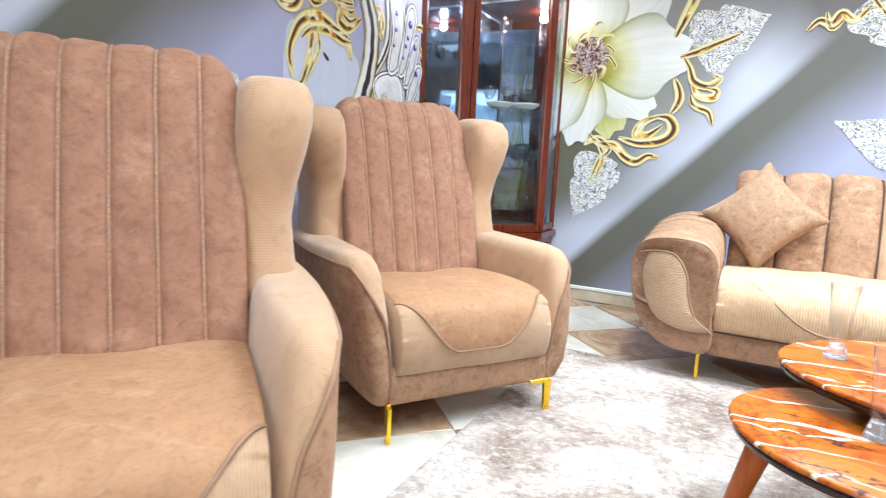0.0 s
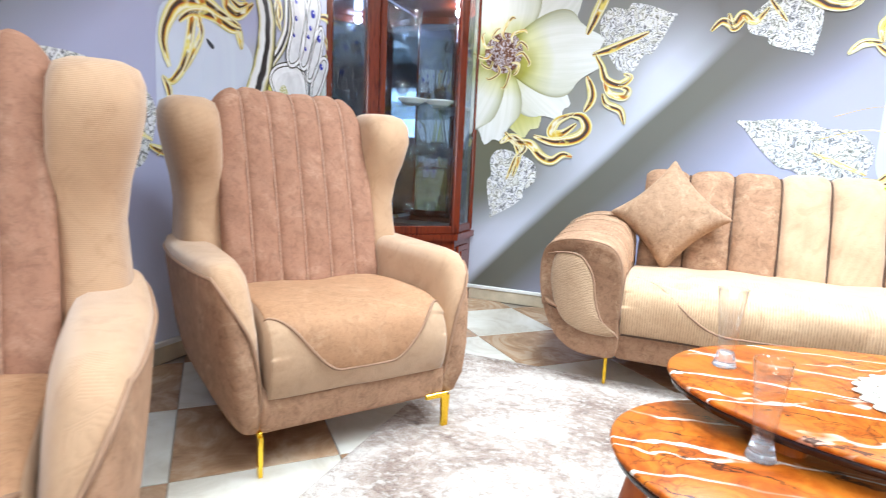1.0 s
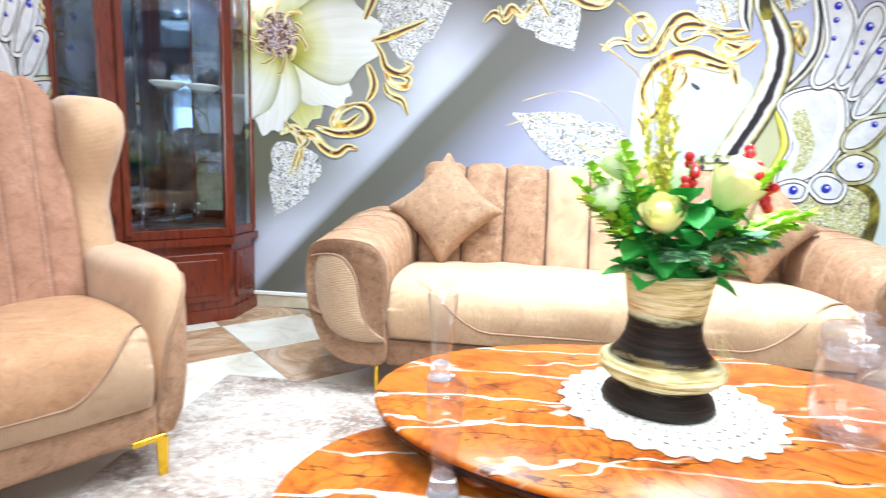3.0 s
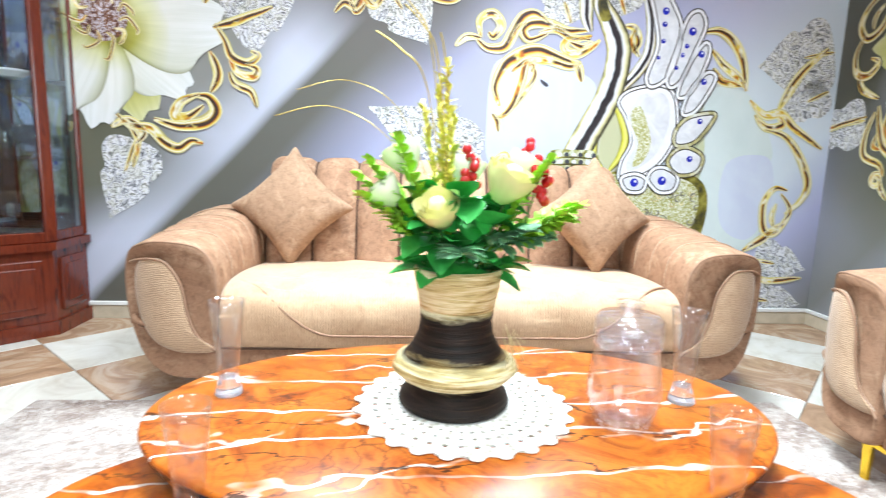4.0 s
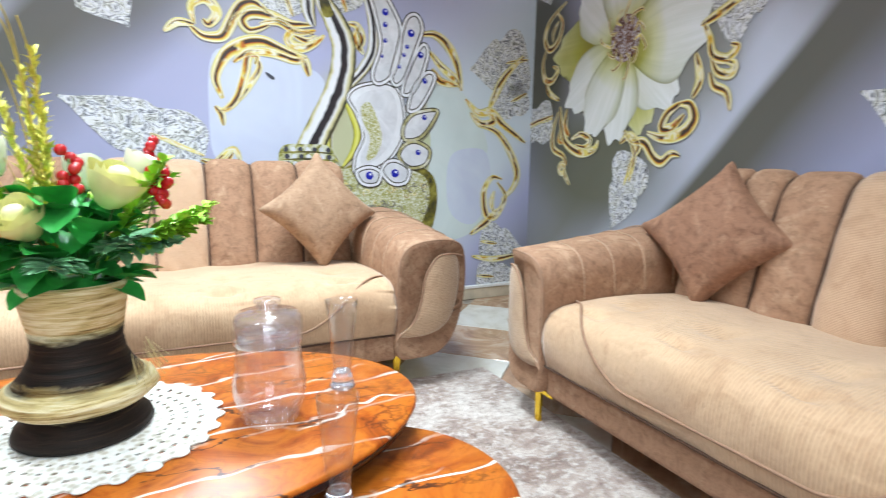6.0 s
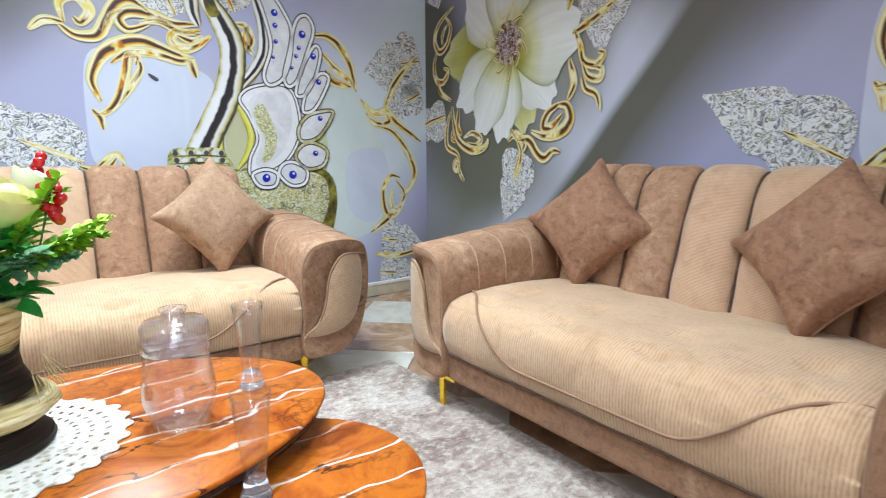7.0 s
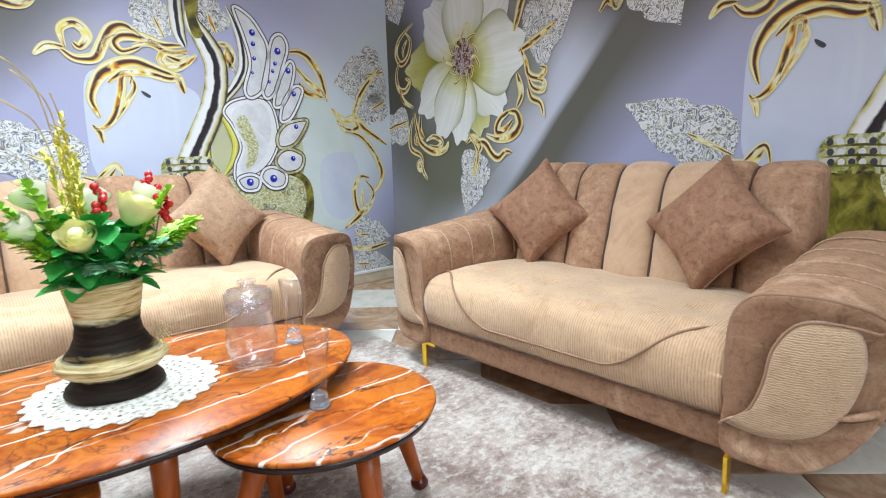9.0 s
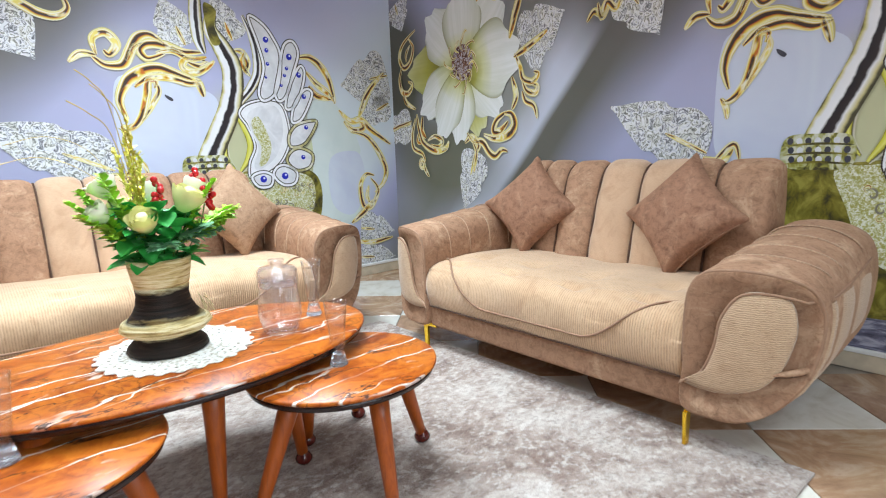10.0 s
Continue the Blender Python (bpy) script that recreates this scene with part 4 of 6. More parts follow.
    for u, z, r in ((3.89, 1.79, 0.020), (3.89, 1.72, 0.015), (3.89, 1.63, 0.013), (3.87, 1.54, 0.010), (4.055, 1.69, 0.022), (4.03, 1.61, 0.013), (4.01, 1.56, 0.012), (3.98, 1.49, 0.011), (4.12, 1.57, 0.019),
                    (4.15, 1.42, 0.017), (4.15, 1.20, 0.016), (4.11, 0.985, 0.017), (3.955, 0.855, 0.025), (3.79, 0.84, 0.024)):
        flat("gem", ellipse_pts(u, z, r, r), GEM, 9, e, 3)
        flat("gem_glint", ellipse_pts(u + 0.2 * r, z + 0.3 * r, 0.3 * r, 0.3 * r), WHITE_RIM, 9.9, e, 2)
    # curls beside the crest and at the far end
    scrolls(4,
            ([(4.12, 1.69), (4.22, 1.70), (4.32, 1.63), (4.38, 1.52), (4.41, 1.38)], 0.055), ([(4.18, 1.60), (4.26, 1.52), (4.36, 1.45), (4.40, 1.40)], 0.05), ([(4.20, 1.50), (4.26, 1.43), (4.38, 1.41)], 0.045),
            ([(4.44, 1.33), (4.54, 1.25), (4.64, 1.26), (4.74, 1.18), (4.92, 1.07)], 0.055), ([(4.48, 1.25), (4.56, 1.18), (4.66, 1.20), (4.62, 1.25)], 0.05), ([(4.62, 1.28), (4.66, 1.36), (4.74, 1.50), (4.88, 1.64)], 0.05),
            ([(4.55, 1.17), (4.69, 1.13), (4.80, 1.0), (4.86, 0.86), (4.83, 0.76), (4.74, 0.68)], 0.05), ([(4.74, 0.82), (4.66, 0.83), (4.60, 0.74), (4.62, 0.58), (4.70, 0.57), (4.77, 0.70), (4.70, 0.80)], 0.045), ([(4.72, 0.62), (4.62, 0.53), (4.50, 0.45)], 0.05),
            ([(4.68, 0.74), (4.66, 0.66), (4.68, 0.60)], 0.035), ([(4.52, 0.30), (4.70, 0.27), (4.90, 0.29)], 0.04), ([(4.50, 0.02), (4.66, 0.05), (4.80, 0.0)], 0.03))
    return e


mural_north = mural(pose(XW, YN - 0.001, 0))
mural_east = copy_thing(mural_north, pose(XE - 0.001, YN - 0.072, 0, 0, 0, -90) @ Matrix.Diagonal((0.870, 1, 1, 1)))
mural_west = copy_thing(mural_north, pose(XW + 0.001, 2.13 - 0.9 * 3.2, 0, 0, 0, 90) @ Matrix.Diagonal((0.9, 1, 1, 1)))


# ---- upholstery ----
def path_at(path, s):
    """Point and outward normal at fraction s of a (y, z) outline."""
    L = [0.0]
    for a, b in zip(path, path[1:]):
        L.append(L[-1] + math.hypot(b[0] - a[0], b[1] - a[1]))
    d = min(max(s, 0), 1) * L[-1]
    for i in range(len(path) - 1):
        if d <= L[i + 1] + 1e-9:
            f = (d - L[i]) / (L[i + 1] - L[i])
            a, b = path[i], path[i + 1]
            t = Vector((b[0] - a[0], b[1] - a[1])).normalized()
            return a[0] + (b[0] - a[0]) * f, a[1] + (b[1] - a[1]) * f, -t.y, t.x
    return (*path[-1], 0, 1)


def smooth_path(path, steps=4):
    return [(p.x, p.y) for p in smooth_line([(y, z, 0) for y, z in path], steps)]


def seat_cushion(e, w, path, mat, crown=0.012, tufts=0, inner=None):
    """A bench seat: the outline swept from side to side, sinking a little at both ends."""
    line = smooth_path(path, 8)
    n = 90
    rings = []
    for i in range(n + 1):
        x = -w + 2 * w * i / n
        edge = 1 - abs(x / w) ** 14
        ring = []
        for k, (y, z) in enumerate(line):
            f = k / (len(line) - 1)
            dip = 0.004 * math.sin(9 * x + 5 * f) + 0.003 * math.sin(23 * x + 11 * f)
            if tufts and 0.45 < f < 0.95:
                for tx in range(tufts):
                    cx = -w + 2 * w * (tx + 0.5) / tufts
                    for fy in (0.60, 0.78):
                        dx, df = (x - cx) / 0.055, (f - fy) / 0.035
                        dip -= 0.026 * math.exp(-dx * dx - df * df) - 0.004 * math.exp(-(dx * dx * 0.12) - df * df * 6) + 0.004 * math.exp(-(dx * dx * 0.3) - (df * 3) ** 2) * math.sin(6 * dx)
            q = crown * (edge - 1) + dip
            ring.append((x, y - q * (0.6 if f < 0.45 else 0), z + q * (0 if f < 0.3 else 1)))
        back = line[-1][0]
        ring += [(x, back, line[0][1]), (x, line[0][0] + 0.03, line[0][1] - 0.0)]
        rings.append(ring)
    bm = loft(rings)
    if inner:
        low, high, turn, start = inner[1]
        run = [0.0]
        for p, q in zip(line, line[1:]):
            run.append(run[-1] + math.hypot(q[0] - p[0], q[1] - p[1]))
        run = [r / run[-1] for r in run]
        for f in bm.faces:
            c = f.calc_center_median()
            if len(f.verts) == 4 and abs(c.x) < w - 0.001:
                s = run[min(range(len(line)), key=lambda k: (line[k][0] - c.y) ** 2 + (line[k][1] - c.z) ** 2)]
                if seat_line(w, c.x, low, high, turn, start) < s:
                    f.material_index = 1
        return part("seat", bm, [mat, inner[0]], e), line
    return part("seat", bm, mat, e), line


def seat_line(w, x, low, high, turn, start):
    """How far along the seat's outline the piping runs at x."""
    a = (w - start - abs(x)) / turn
    f = 1 if a >= 1 else (3 * max(a, 0) ** 2 - 2 * max(a, 0) ** 3) ** 0.8
    return high + (low - high) * f


def seat_piping(e, w, line, low=0.20, high=0.62, turn=0.34, start=0.02):
    pts = []
    for i in range(49):
        x = (-1 + 2 * i / 48) * (w - start)
        y, z, ny, nz = path_at(line, seat_line(w, x, low, high, turn, start))
        sink = 0.012 * abs(x / w) ** 14
        pts.append((x, y + ny * 0.002 + sink * 0.6, z + nz * 0.002 - sink))
    part("seat_piping", tube(pts, 0.0045, seg=6), PIPING, e)


def channel(e, x0, x1, path, mat, puff=0.03, name="back_channel", lean=0.0, crest=0.0, half=1.0):
    """One padded upright channel of a backrest between x0 and x1."""
    line = smooth_path(path, 5)
    nw = 12
    rows = []
    for k in range(len(line)):
        y, z, ny, nz = path_at(line, k / (len(line) - 1))
        row = []
        for j in range(nw + 1):
            w = j / nw
            q = puff * ((1 - abs(2 * w - 1) ** 4.5) - 0.5)
            q += 0.003 * math.sin(z * 31 + x0 * 17 + w * 3)
            x = x0 + (x1 - x0) * w + lean * (z - 0.45) * (1 if x0 + x1 > 0 else -1) * abs(x0 + x1)
            drop = crest * abs(x / half) ** 8 * max(0, min(1, (z - 0.80) / 0.25))
            row.append((x, y + ny * q, z + nz * q - drop))
        rows.append(row)
    bm = bmesh.new()
    V = [[bm.verts.new(p) for p in r] for r in rows]
    for a, b in zip(V, V[1:]):
        for j in range(nw):
            bm.faces.new((a[j], a[j + 1], b[j + 1], b[j]))
    for j in (0, nw):
        bm.faces.new([r[j] for r in V])
    bm.faces.new(V[0])
    bm.faces.new(V[-1])
    return part(name, bm, mat, e)


def gold_leg(e, x, y, side, h=0.135, across=True):
    """Flat gold angle leg: a tapered upright blade with a short flange under the frame."""
    rings = []
    for z, a, b in ((0, 0.011, 0.006), (0.06, 0.013, 0.006), (h - 0.012, 0.016, 0.006)):
        a, b = (a, b) if across else (b, a)
        rings.append([(x - a, y - b, z), (x + a, y - b, z), (x + a, y + b, z), (x - a, y + b, z)])
    bm = loft(rings)
    if across:
        box(0.085, 0.014, 0.018, x + side * 0.035, y, h - 0.009, 0.002, 1, bm)
    else:
        box(0.014, 0.085, 0.018, x, y + 0.035, h - 0.009, 0.002, 1, bm)
    return part("leg", bm, GOLD, e, smooth=False)


ARM = [(0, 0.15), (0, 0.30), (0.0, 0.45), (0.010, 0.545), (0.048, 0.602), (0.125, 0.620), (0.205, 0.612), (0.272, 0.575), (0.300, 0.50), (0.300, 0.40), (0.282, 0.30), (0.235, 0.205), (0.165, 0.148), (0.08, 0.132)]


def swept(u, y):
    """The arm's front curves back towards its outer side."""
    return y + 0.12 * max(0, (u - 0.10) / 0.20) ** 2 * max(0, 1 - max(y, 0) / 0.55)


def sofa_arm(e, xin, side):
    """Scrolled arm: brown suede body, ribbed front panel, piped edge, ribbed strips and a pinched fold on the outer side."""
    prof = [(p.x, p.y) for p in smooth_line([(u, z, 0) for u, z in ARM], 4, True)]
    rings = []
    for y, g, rise in ((-0.012, 0.86, 0), (-0.024, 0.955, 0), (-0.018, 0.99, 0), (0.0, 1.0, 0.004), (0.15, 1.0, 0.018), (0.35, 1.0, 0.040), (0.55, 0.99, 0.062), (0.74, 0.97, 0.085), (0.84, 0.92, 0.085), (0.875, 0.82, 0.06)):
        ring = []
        for u, z in prof:
            f = max(0, (z - 0.3) / 0.35)
            ring.append((side * (xin + 0.13 + (u - 0.13) * g), swept(u, y), 0.38 + (z - 0.38) * g + rise * f))
        rings.append(ring)
    arm = part("arm", loft(rings), SUEDE, e)
    # ribbed panel on the front
    pl = [(0.006, 0.238), (0.055, 0.285), (0.083, 0.37), (0.098, 0.47), (0.135, 0.540), (0.180, 0.556), (0.235, 0.535), (0.252, 0.47), (0.248, 0.40), (0.226, 0.32), (0.180, 0.258), (0.09, 0.228)]
    pr = smooth_line([(u, z, 0) for u, z in pl], 6, True)
    c = Vector((0.15, 0.37, 0))
    rg = [[(side * (xin + c.x + (p.x - c.x) * g), swept(c.x + (p.x - c.x) * g, y), c.y + (p.y - c.y) * g) for p in pr] for g, y in ((1.02, -0.016), (1.0, -0.0245), (0.85, -0.029), (0.4, -0.032), (0.05, -0.033))]
    part("arm_panel", loft(rg), CORD_WAVY, arm, "cream ribbed panel")
    hook = [(side * (xin + p.x), swept(p.x, -0.0235), p.y) for p in smooth_line([(-0.002, 0.225, 0), *[(u, z, 0) for u, z in pl[:6]], (0.232, 0.548, 0), (0.268, 0.533, 0)], 5)]
    hook += smooth_line([(side * (xin + u), swept(u, y), z) for u, y, z in ((0.285, 0.03, 0.530), (0.294, 0.12, 0.528), (0.297, 0.30, 0.538), (0.294, 0.55, 0.560), (0.285, 0.74, 0.575))], 5)
    part("panel_piping", tube(hook, 0.0045, seg=6), PIPING, arm)
    ed = [p for p in smooth_line([(u, z, 0) for u, z in ARM[1:11]], 5)]
    part("arm_piping", tube([(side * (xin + 0.13 + (p.x - 0.13) * 0.985), swept(p.x, -0.017), 0.38 + (p.y - 0.38) * 0.985) for p in ed], 0.005, seg=6), PIPING, arm)
    # seams over the arm and ribbed strips outside
    def over(y, u0, u1, off, rise):
        sel = smooth_line([(u, z, 0) for u, z in ARM], 6)
        out = []
        for p in sel:
            if u0 <= p.x <= u1 and p.y > 0.44:
                out.append((side * (xin + 0.13 + (p.x - 0.13) * (1 + off)), swept(p.x, y), 0.38 + (p.y - 0.38) * (1 + off) + rise * max(0, (p.y - 0.3) / 0.35)))
        return out
    for y, rise in ((0.16, 0.019), (0.30, 0.034), (0.45, 0.051), (0.60, 0.068)):
        part("arm_seam", tube(over(y, -0.01, 0.285, 0.004, rise), 0.003, seg=5), PIPING_PALE, arm)
    outer = smooth_line([(u, zz, 0) for u, zz in ARM[6:13]], 8)
    for y0, y1 in ((0.055, 0.125), (0.185, 0.40), (0.44, 0.70)):
        rr = []
        for j in range(7):
            y = y0 + (y1 - y0) * j / 6
            row = []
            for i in range(13):
                z = 0.175 + 0.342 * i / 12
                u = min(outer, key=lambda q: abs(q.y - z)).x
                g = 1.0 - 0.03 * max(0, y - 0.35) / 0.35
                puff = -0.003 if j in (0, 6) else 0.003 + 0.002 * math.sin(math.pi * j / 6)
                row.append((side * (xin + 0.13 + (u - 0.13) * g + puff), swept(u, y), z + 0.03 * y))
            rr.append(row)
        part("arm_strip", loft(rr, False), CORD_WAVY, arm, "peach ribbed strip")
    fold = smooth_line([(side * (xin + u), swept(u, y), z) for u, y, z in ((0.205, -0.020, 0.312), (0.245, -0.020, 0.320), (0.272, -0.004, 0.327), (0.284, 0.05, 0.331))], 6)
    part("pinched_fold", tube(fold, 0.010, seg=8, taper=lambda t: 0.2 + 0.8 * math.sin(math.pi * (0.08 + 0.84 * t))), SUEDE, arm)
    # dark strip under the fold stands in for the shade in its crease
    part("fold_crease", tube([p + Vector((0, -0.001, -0.010)) for p in fold], 0.0035, seg=6, taper=lambda t: 0.2 + 0.8 * math.sin(math.pi * t)), SEAM, arm)
    return arm


def back_seam(e, x, path, sink, mat, r=0.005, lean=0.0, crest=0.0, half=1.0):
    """A cord sewn into the groove between two channels."""
    line = smooth_path(path, 5)
    pts = []
    for k in range(len(line) - 6):
        y, z, ny, nz = path_at(line, k / (len(line) - 1))
        drop = crest * abs(x / half) ** 8 * max(0, min(1, (z - 0.80) / 0.25))
        pts.append((x, y + ny * sink, z + nz * sink - drop))
    part("back_seam", tube(pts, r, seg=6), mat, e)


SOFA_BACK = [(0.585, 0.40), (0.60, 0.50), (0.645, 0.66), (0.69, 0.79), (0.725, 0.865), (0.775, 0.905), (0.83, 0.905), (0.865, 0.86), (0.875, 0.74), (0.875, 0.25)]
SOFA_SEAT = [(0.0, 0.235), (-0.018, 0.29), (-0.022, 0.36), (-0.004, 0.42), (0.05, 0.457), (0.15, 0.470), (0.35, 0.470), (0.62, 0.452)]


def sofa(m, xin, channels, label, legs, arm_wide):
    e = thing("sofa", m, label, "sofa", "matching sofas")
    part("frame", box(2 * xin + 0.02, 0.80, 0.125, 0, 0.41, 0.188, 0.02, 3), SUEDE, e)
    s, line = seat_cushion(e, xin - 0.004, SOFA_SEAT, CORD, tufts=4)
    seat_piping(e, xin - 0.004, line, 0.075, 0.38, 0.38, 0.014)
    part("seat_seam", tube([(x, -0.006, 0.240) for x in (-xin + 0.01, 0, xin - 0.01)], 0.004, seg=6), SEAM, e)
    for side in (-1, 1):
        arm = sofa_arm(e, xin, side)
        for ob in (arm, *arm.children):
            for v in ob.data.vertices:
                v.co.x = side * (xin + (side * v.co.x - xin) * arm_wide)
    x = -xin + 0.01
    for x1, mat in channels:
        channel(e, x, x1, SOFA_BACK, mat)
        if x1 < xin - 0.05:
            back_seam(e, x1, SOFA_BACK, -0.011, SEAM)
        x = x1
    for lx, ly, across in legs:
        gold_leg(e, lx, ly, 1 if lx < 0 else -1, 0.14, across)
    return e


def cushion(m, size, label, mat=CUSHION, pinch=0.15, zipped=False):
    """Square scatter cushion standing on a corner, with pulled-out corners and a zip seam."""
    n = 20
    bm = bmesh.new()
    h = size / 2
    rims = []
    for s in (-1, 1):
        V = []
        for i in range(n + 1):
            row = []
            for j in range(n + 1):
                a, b = i / n * 2 - 1, j / n * 2 - 1
                edge = (1 - a * a) * (1 - b * b)
                x = h * a * (1 - pinch * (1 - b * b) * a * a)
                z = h * b * (1 - pinch * (1 - a * a) * b * b)
                if abs(a) == 1 and abs(b) == 1:
                    x, z = x * 0.965, z * 0.965
                y = s * (0.005 + 0.080 * max(edge, 0) ** 0.42 + 0.004 * math.sin(7 * a + 3 * b) * edge)
                row.append(bm.verts.new((x, y, z)))
            V.append(row)
        for i in range(n):
            for j in range(n):
                bm.faces.new((V[i][j], V[i + 1][j], V[i + 1][j + 1], V[i][j + 1]))
        rims.append([V[i][0] for i in range(n)] + [V[n][j] for j in range(n)] + [V[n - i][n] for i in range(n)] + [V[0][n - j] for j in range(n)])
    for k in range(4 * n):
        q = (k + 1) % (4 * n)
        bm.faces.new((rims[0][k], rims[0][q], rims[1][q], rims[1][k]))
    bm.transform(pose(0, 0, 0, 0, 45, 0))
    ob = part("cushion", bm, mat)
    ob.matrix_world = m
    tagged(ob, label, "cushion", "scatter cushions")
    if not zipped:
        return ob
    q = smooth_line([(h * a * (1 - pinch * (1 - b * b) * abs(a)), 0, h * b * (1 - pinch * (1 - a * a) * abs(b))) for a, b in ((1, 0.78), (1, 0.4), (1, 0), (1, -0.4), (1, -0.78))], 5)
    bm = tube(q, 0.004, seg=6)
    bm.transform(pose(0, 0, 0, 0, 45, 0))
    part("zip_seam", bm, PIPING, ob)
    return ob


B, C = SUEDE, CORD_FINE
sofa_long = sofa(pose(0.805, 2.50, 0, 0, 0, -1.0), 0.84, [(-0.62, B), (-0.42, B), (-0.22, B), (-0.02, C), (0.19, C), (0.39, B), (0.60, B), (0.83, B)],
                 "long brown suede sofa with cream ribbed seat and gold legs", [(-0.88, 0.02, False), (0.88, 0.10, True), (-0.80, 0.74, True), (0.80, 0.74, True)], 1.2)
sofa_short = sofa(pose(1.99, 1.325, 0, 0, 0, -90), 0.64, [(-0.48, B), (-0.33, B), (-0.128, B), (0.090, C), (0.300, C), (0.425, B), (0.648, B)],
                  "two-seat brown suede sofa with peach ribbed seat and gold legs", [(-0.688, 0.02, True), (0.655, 0.0, False), (-0.64, 0.74, True), (0.64, 0.74, True)], 1.16)
cushion(pose(0.115, 3.09, 0.70, -14, 0, -3), 0.40, "brown suede cushion on its corner on the long sofa", CUSHION_LIT)
cushion(pose(1.47, 2.98, 0.70, -16, 3, 6), 0.40, "brown suede cushion leaning on the long sofa's arm", CUSHION_LIT)
cushion(pose(2.58, 1.80, 0.69, -18, 2, -74), 0.40, "brown suede cushion leaning on the short sofa's back")
cushion(pose(2.58, 0.985, 0.69, -22, -2, -98), 0.41, "brown suede cushion with zip seam on the short sofa", zipped=True)


# ---- wing armchairs ----
CHAIR_SEAT = [(0.0, 0.225), (-0.022, 0.28), (-0.028, 0.35), (-0.008, 0.42), (0.05, 0.455), (0.15, 0.468), (0.34, 0.466), (0.56, 0.445)]
CHAIR_BACK = [(0.50, 0.42), (0.525, 0.52), (0.575, 0.72), (0.635, 0.92), (0.675, 1.04), (0.715, 1.11), (0.77, 1.145), (0.83, 1.13), (0.87, 1.06), (0.90, 0.85), (0.90, 0.20)]


def armchair(m, label):
    e = thing("armchair", m, label, "armchair", "wing armchairs")
    part("frame", box(0.62, 0.78, 0.12, 0, 0.40, 0.18, 0.02, 3), SUEDE, e)
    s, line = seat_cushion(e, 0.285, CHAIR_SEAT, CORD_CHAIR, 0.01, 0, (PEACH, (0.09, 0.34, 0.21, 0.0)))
    seat_piping(e, 0.285, line, 0.09, 0.34, 0.21, 0.0)
    for side in (-1, 1):
        rings = []
        for step, (z, yf, yb, xi, xo) in enumerate(((0.120, 0.03, 0.80, 0.285, 0.360), (0.132, 0.012, 0.84, 0.282, 0.385), (0.20, -0.012, 0.88, 0.28, 0.418), (0.30, -0.015, 0.90, 0.28, 0.438), (0.40, -0.005, 0.90, 0.285, 0.450), (0.47, 0.012, 0.90, 0.292, 0.456),
                                  (0.525, 0.030, 0.90, 0.298, 0.462), (0.560, 0.050, 0.90, 0.304, 0.463), (0.588, 0.085, 0.89, 0.318, 0.455), (0.600, 0.140, 0.87, 0.342, 0.43))):
            # the seam wanders outwards as it climbs the front
            r = super_ring(xi, xo, yf, yb, z, 32, 3.6, 6 * (min(step, 7) / 7) ** 2)
            # the top dips a little behind the front corner
            rings.append([(side * (x - 0.035 * max(0, x - 0.33) / 0.12 * max(0, 1 - max(y, 0) / 0.45)), y, zz - max(0, (zz - 0.40) / 0.19) * 0.006 * max(0, min(1, (y - 0.10) / 0.3))) for x, y, zz in r])
        bm = loft(rings)
        for k, f in enumerate(bm.faces):
            if len(f.verts) != 4:
                f.material_index = 1
            else:
                f.material_index = 0 if k < 7 * 32 and ((k % 32) >= 21 or (k % 32) <= 6) else 1
        arm = part("arm", bm, [SUEDE, ARM_TOP], e)
        edge = [Vector(r[21]) for r in rings[:8]] + [Vector(rings[7][k % 32]) for k in range(22, 38)]
        mid = Vector((side * 0.37, 0.4, 0.4))
        part("arm_piping", tube(smooth_line([p + (p - mid).normalized() * 0.002 for p in edge], 3), 0.0055, seg=6), PIPING, arm)
        wr = []
        for z, yf, yb, xi, xo in ((0.50, 0.55, 0.90, 0.30, 0.43), (0.56, 0.56, 0.90, 0.30, 0.43), (0.64, 0.585, 0.90, 0.30, 0.425), (0.73, 0.60, 0.90, 0.295, 0.42), (0.82, 0.585, 0.895, 0.295, 0.432), (0.90, 0.555, 0.89, 0.30, 0.452), (0.98, 0.54, 0.885, 0.305, 0.468),
                                  (1.04, 0.56, 0.87, 0.31, 0.470), (1.075, 0.60, 0.85, 0.32, 0.458), (1.092, 0.66, 0.81, 0.345, 0.43)):
            wr.append([(side * x, y, zz) for x, y, zz in super_ring(xi - 0.03, xo, yf, yb, z, 28, 3.2)])
        part("wing", loft(wr), WING, e, "peach ribbed wing")
    n = 6
    w = 0.292
    for i in range(n):
        channel(e, -w + 2 * w * i / n, -w + 2 * w * (i + 1) / n, CHAIR_BACK, SUEDE_ROSE, 0.013, crest=0.075, half=w)
        if i:
            back_seam(e, -w + 2 * w * i / n, CHAIR_BACK, -0.0035, ROSE_SEAM, 0.0042, 0, 0.075, w)
    part("outside_back", box(0.66, 0.05, 0.85, 0, 0.90, 0.57, 0.02, 2), SUEDE, e)
    for x, y in ((-0.31, 0.0), (0.31, 0.0), (-0.30, 0.76), (0.30, 0.76)):
        gold_leg(e, x, y + 0.01, 1 if x < 0 else -1, 0.135, x > 0)
    return e


chair = armchair(pose(-0.708, 1.61, 0, 0, 0, 55), "wing armchair with rosy brown channelled back and peach wings")
copy_thing(chair, pose(-0.79, 0.37, 0, 0, 0, 52))

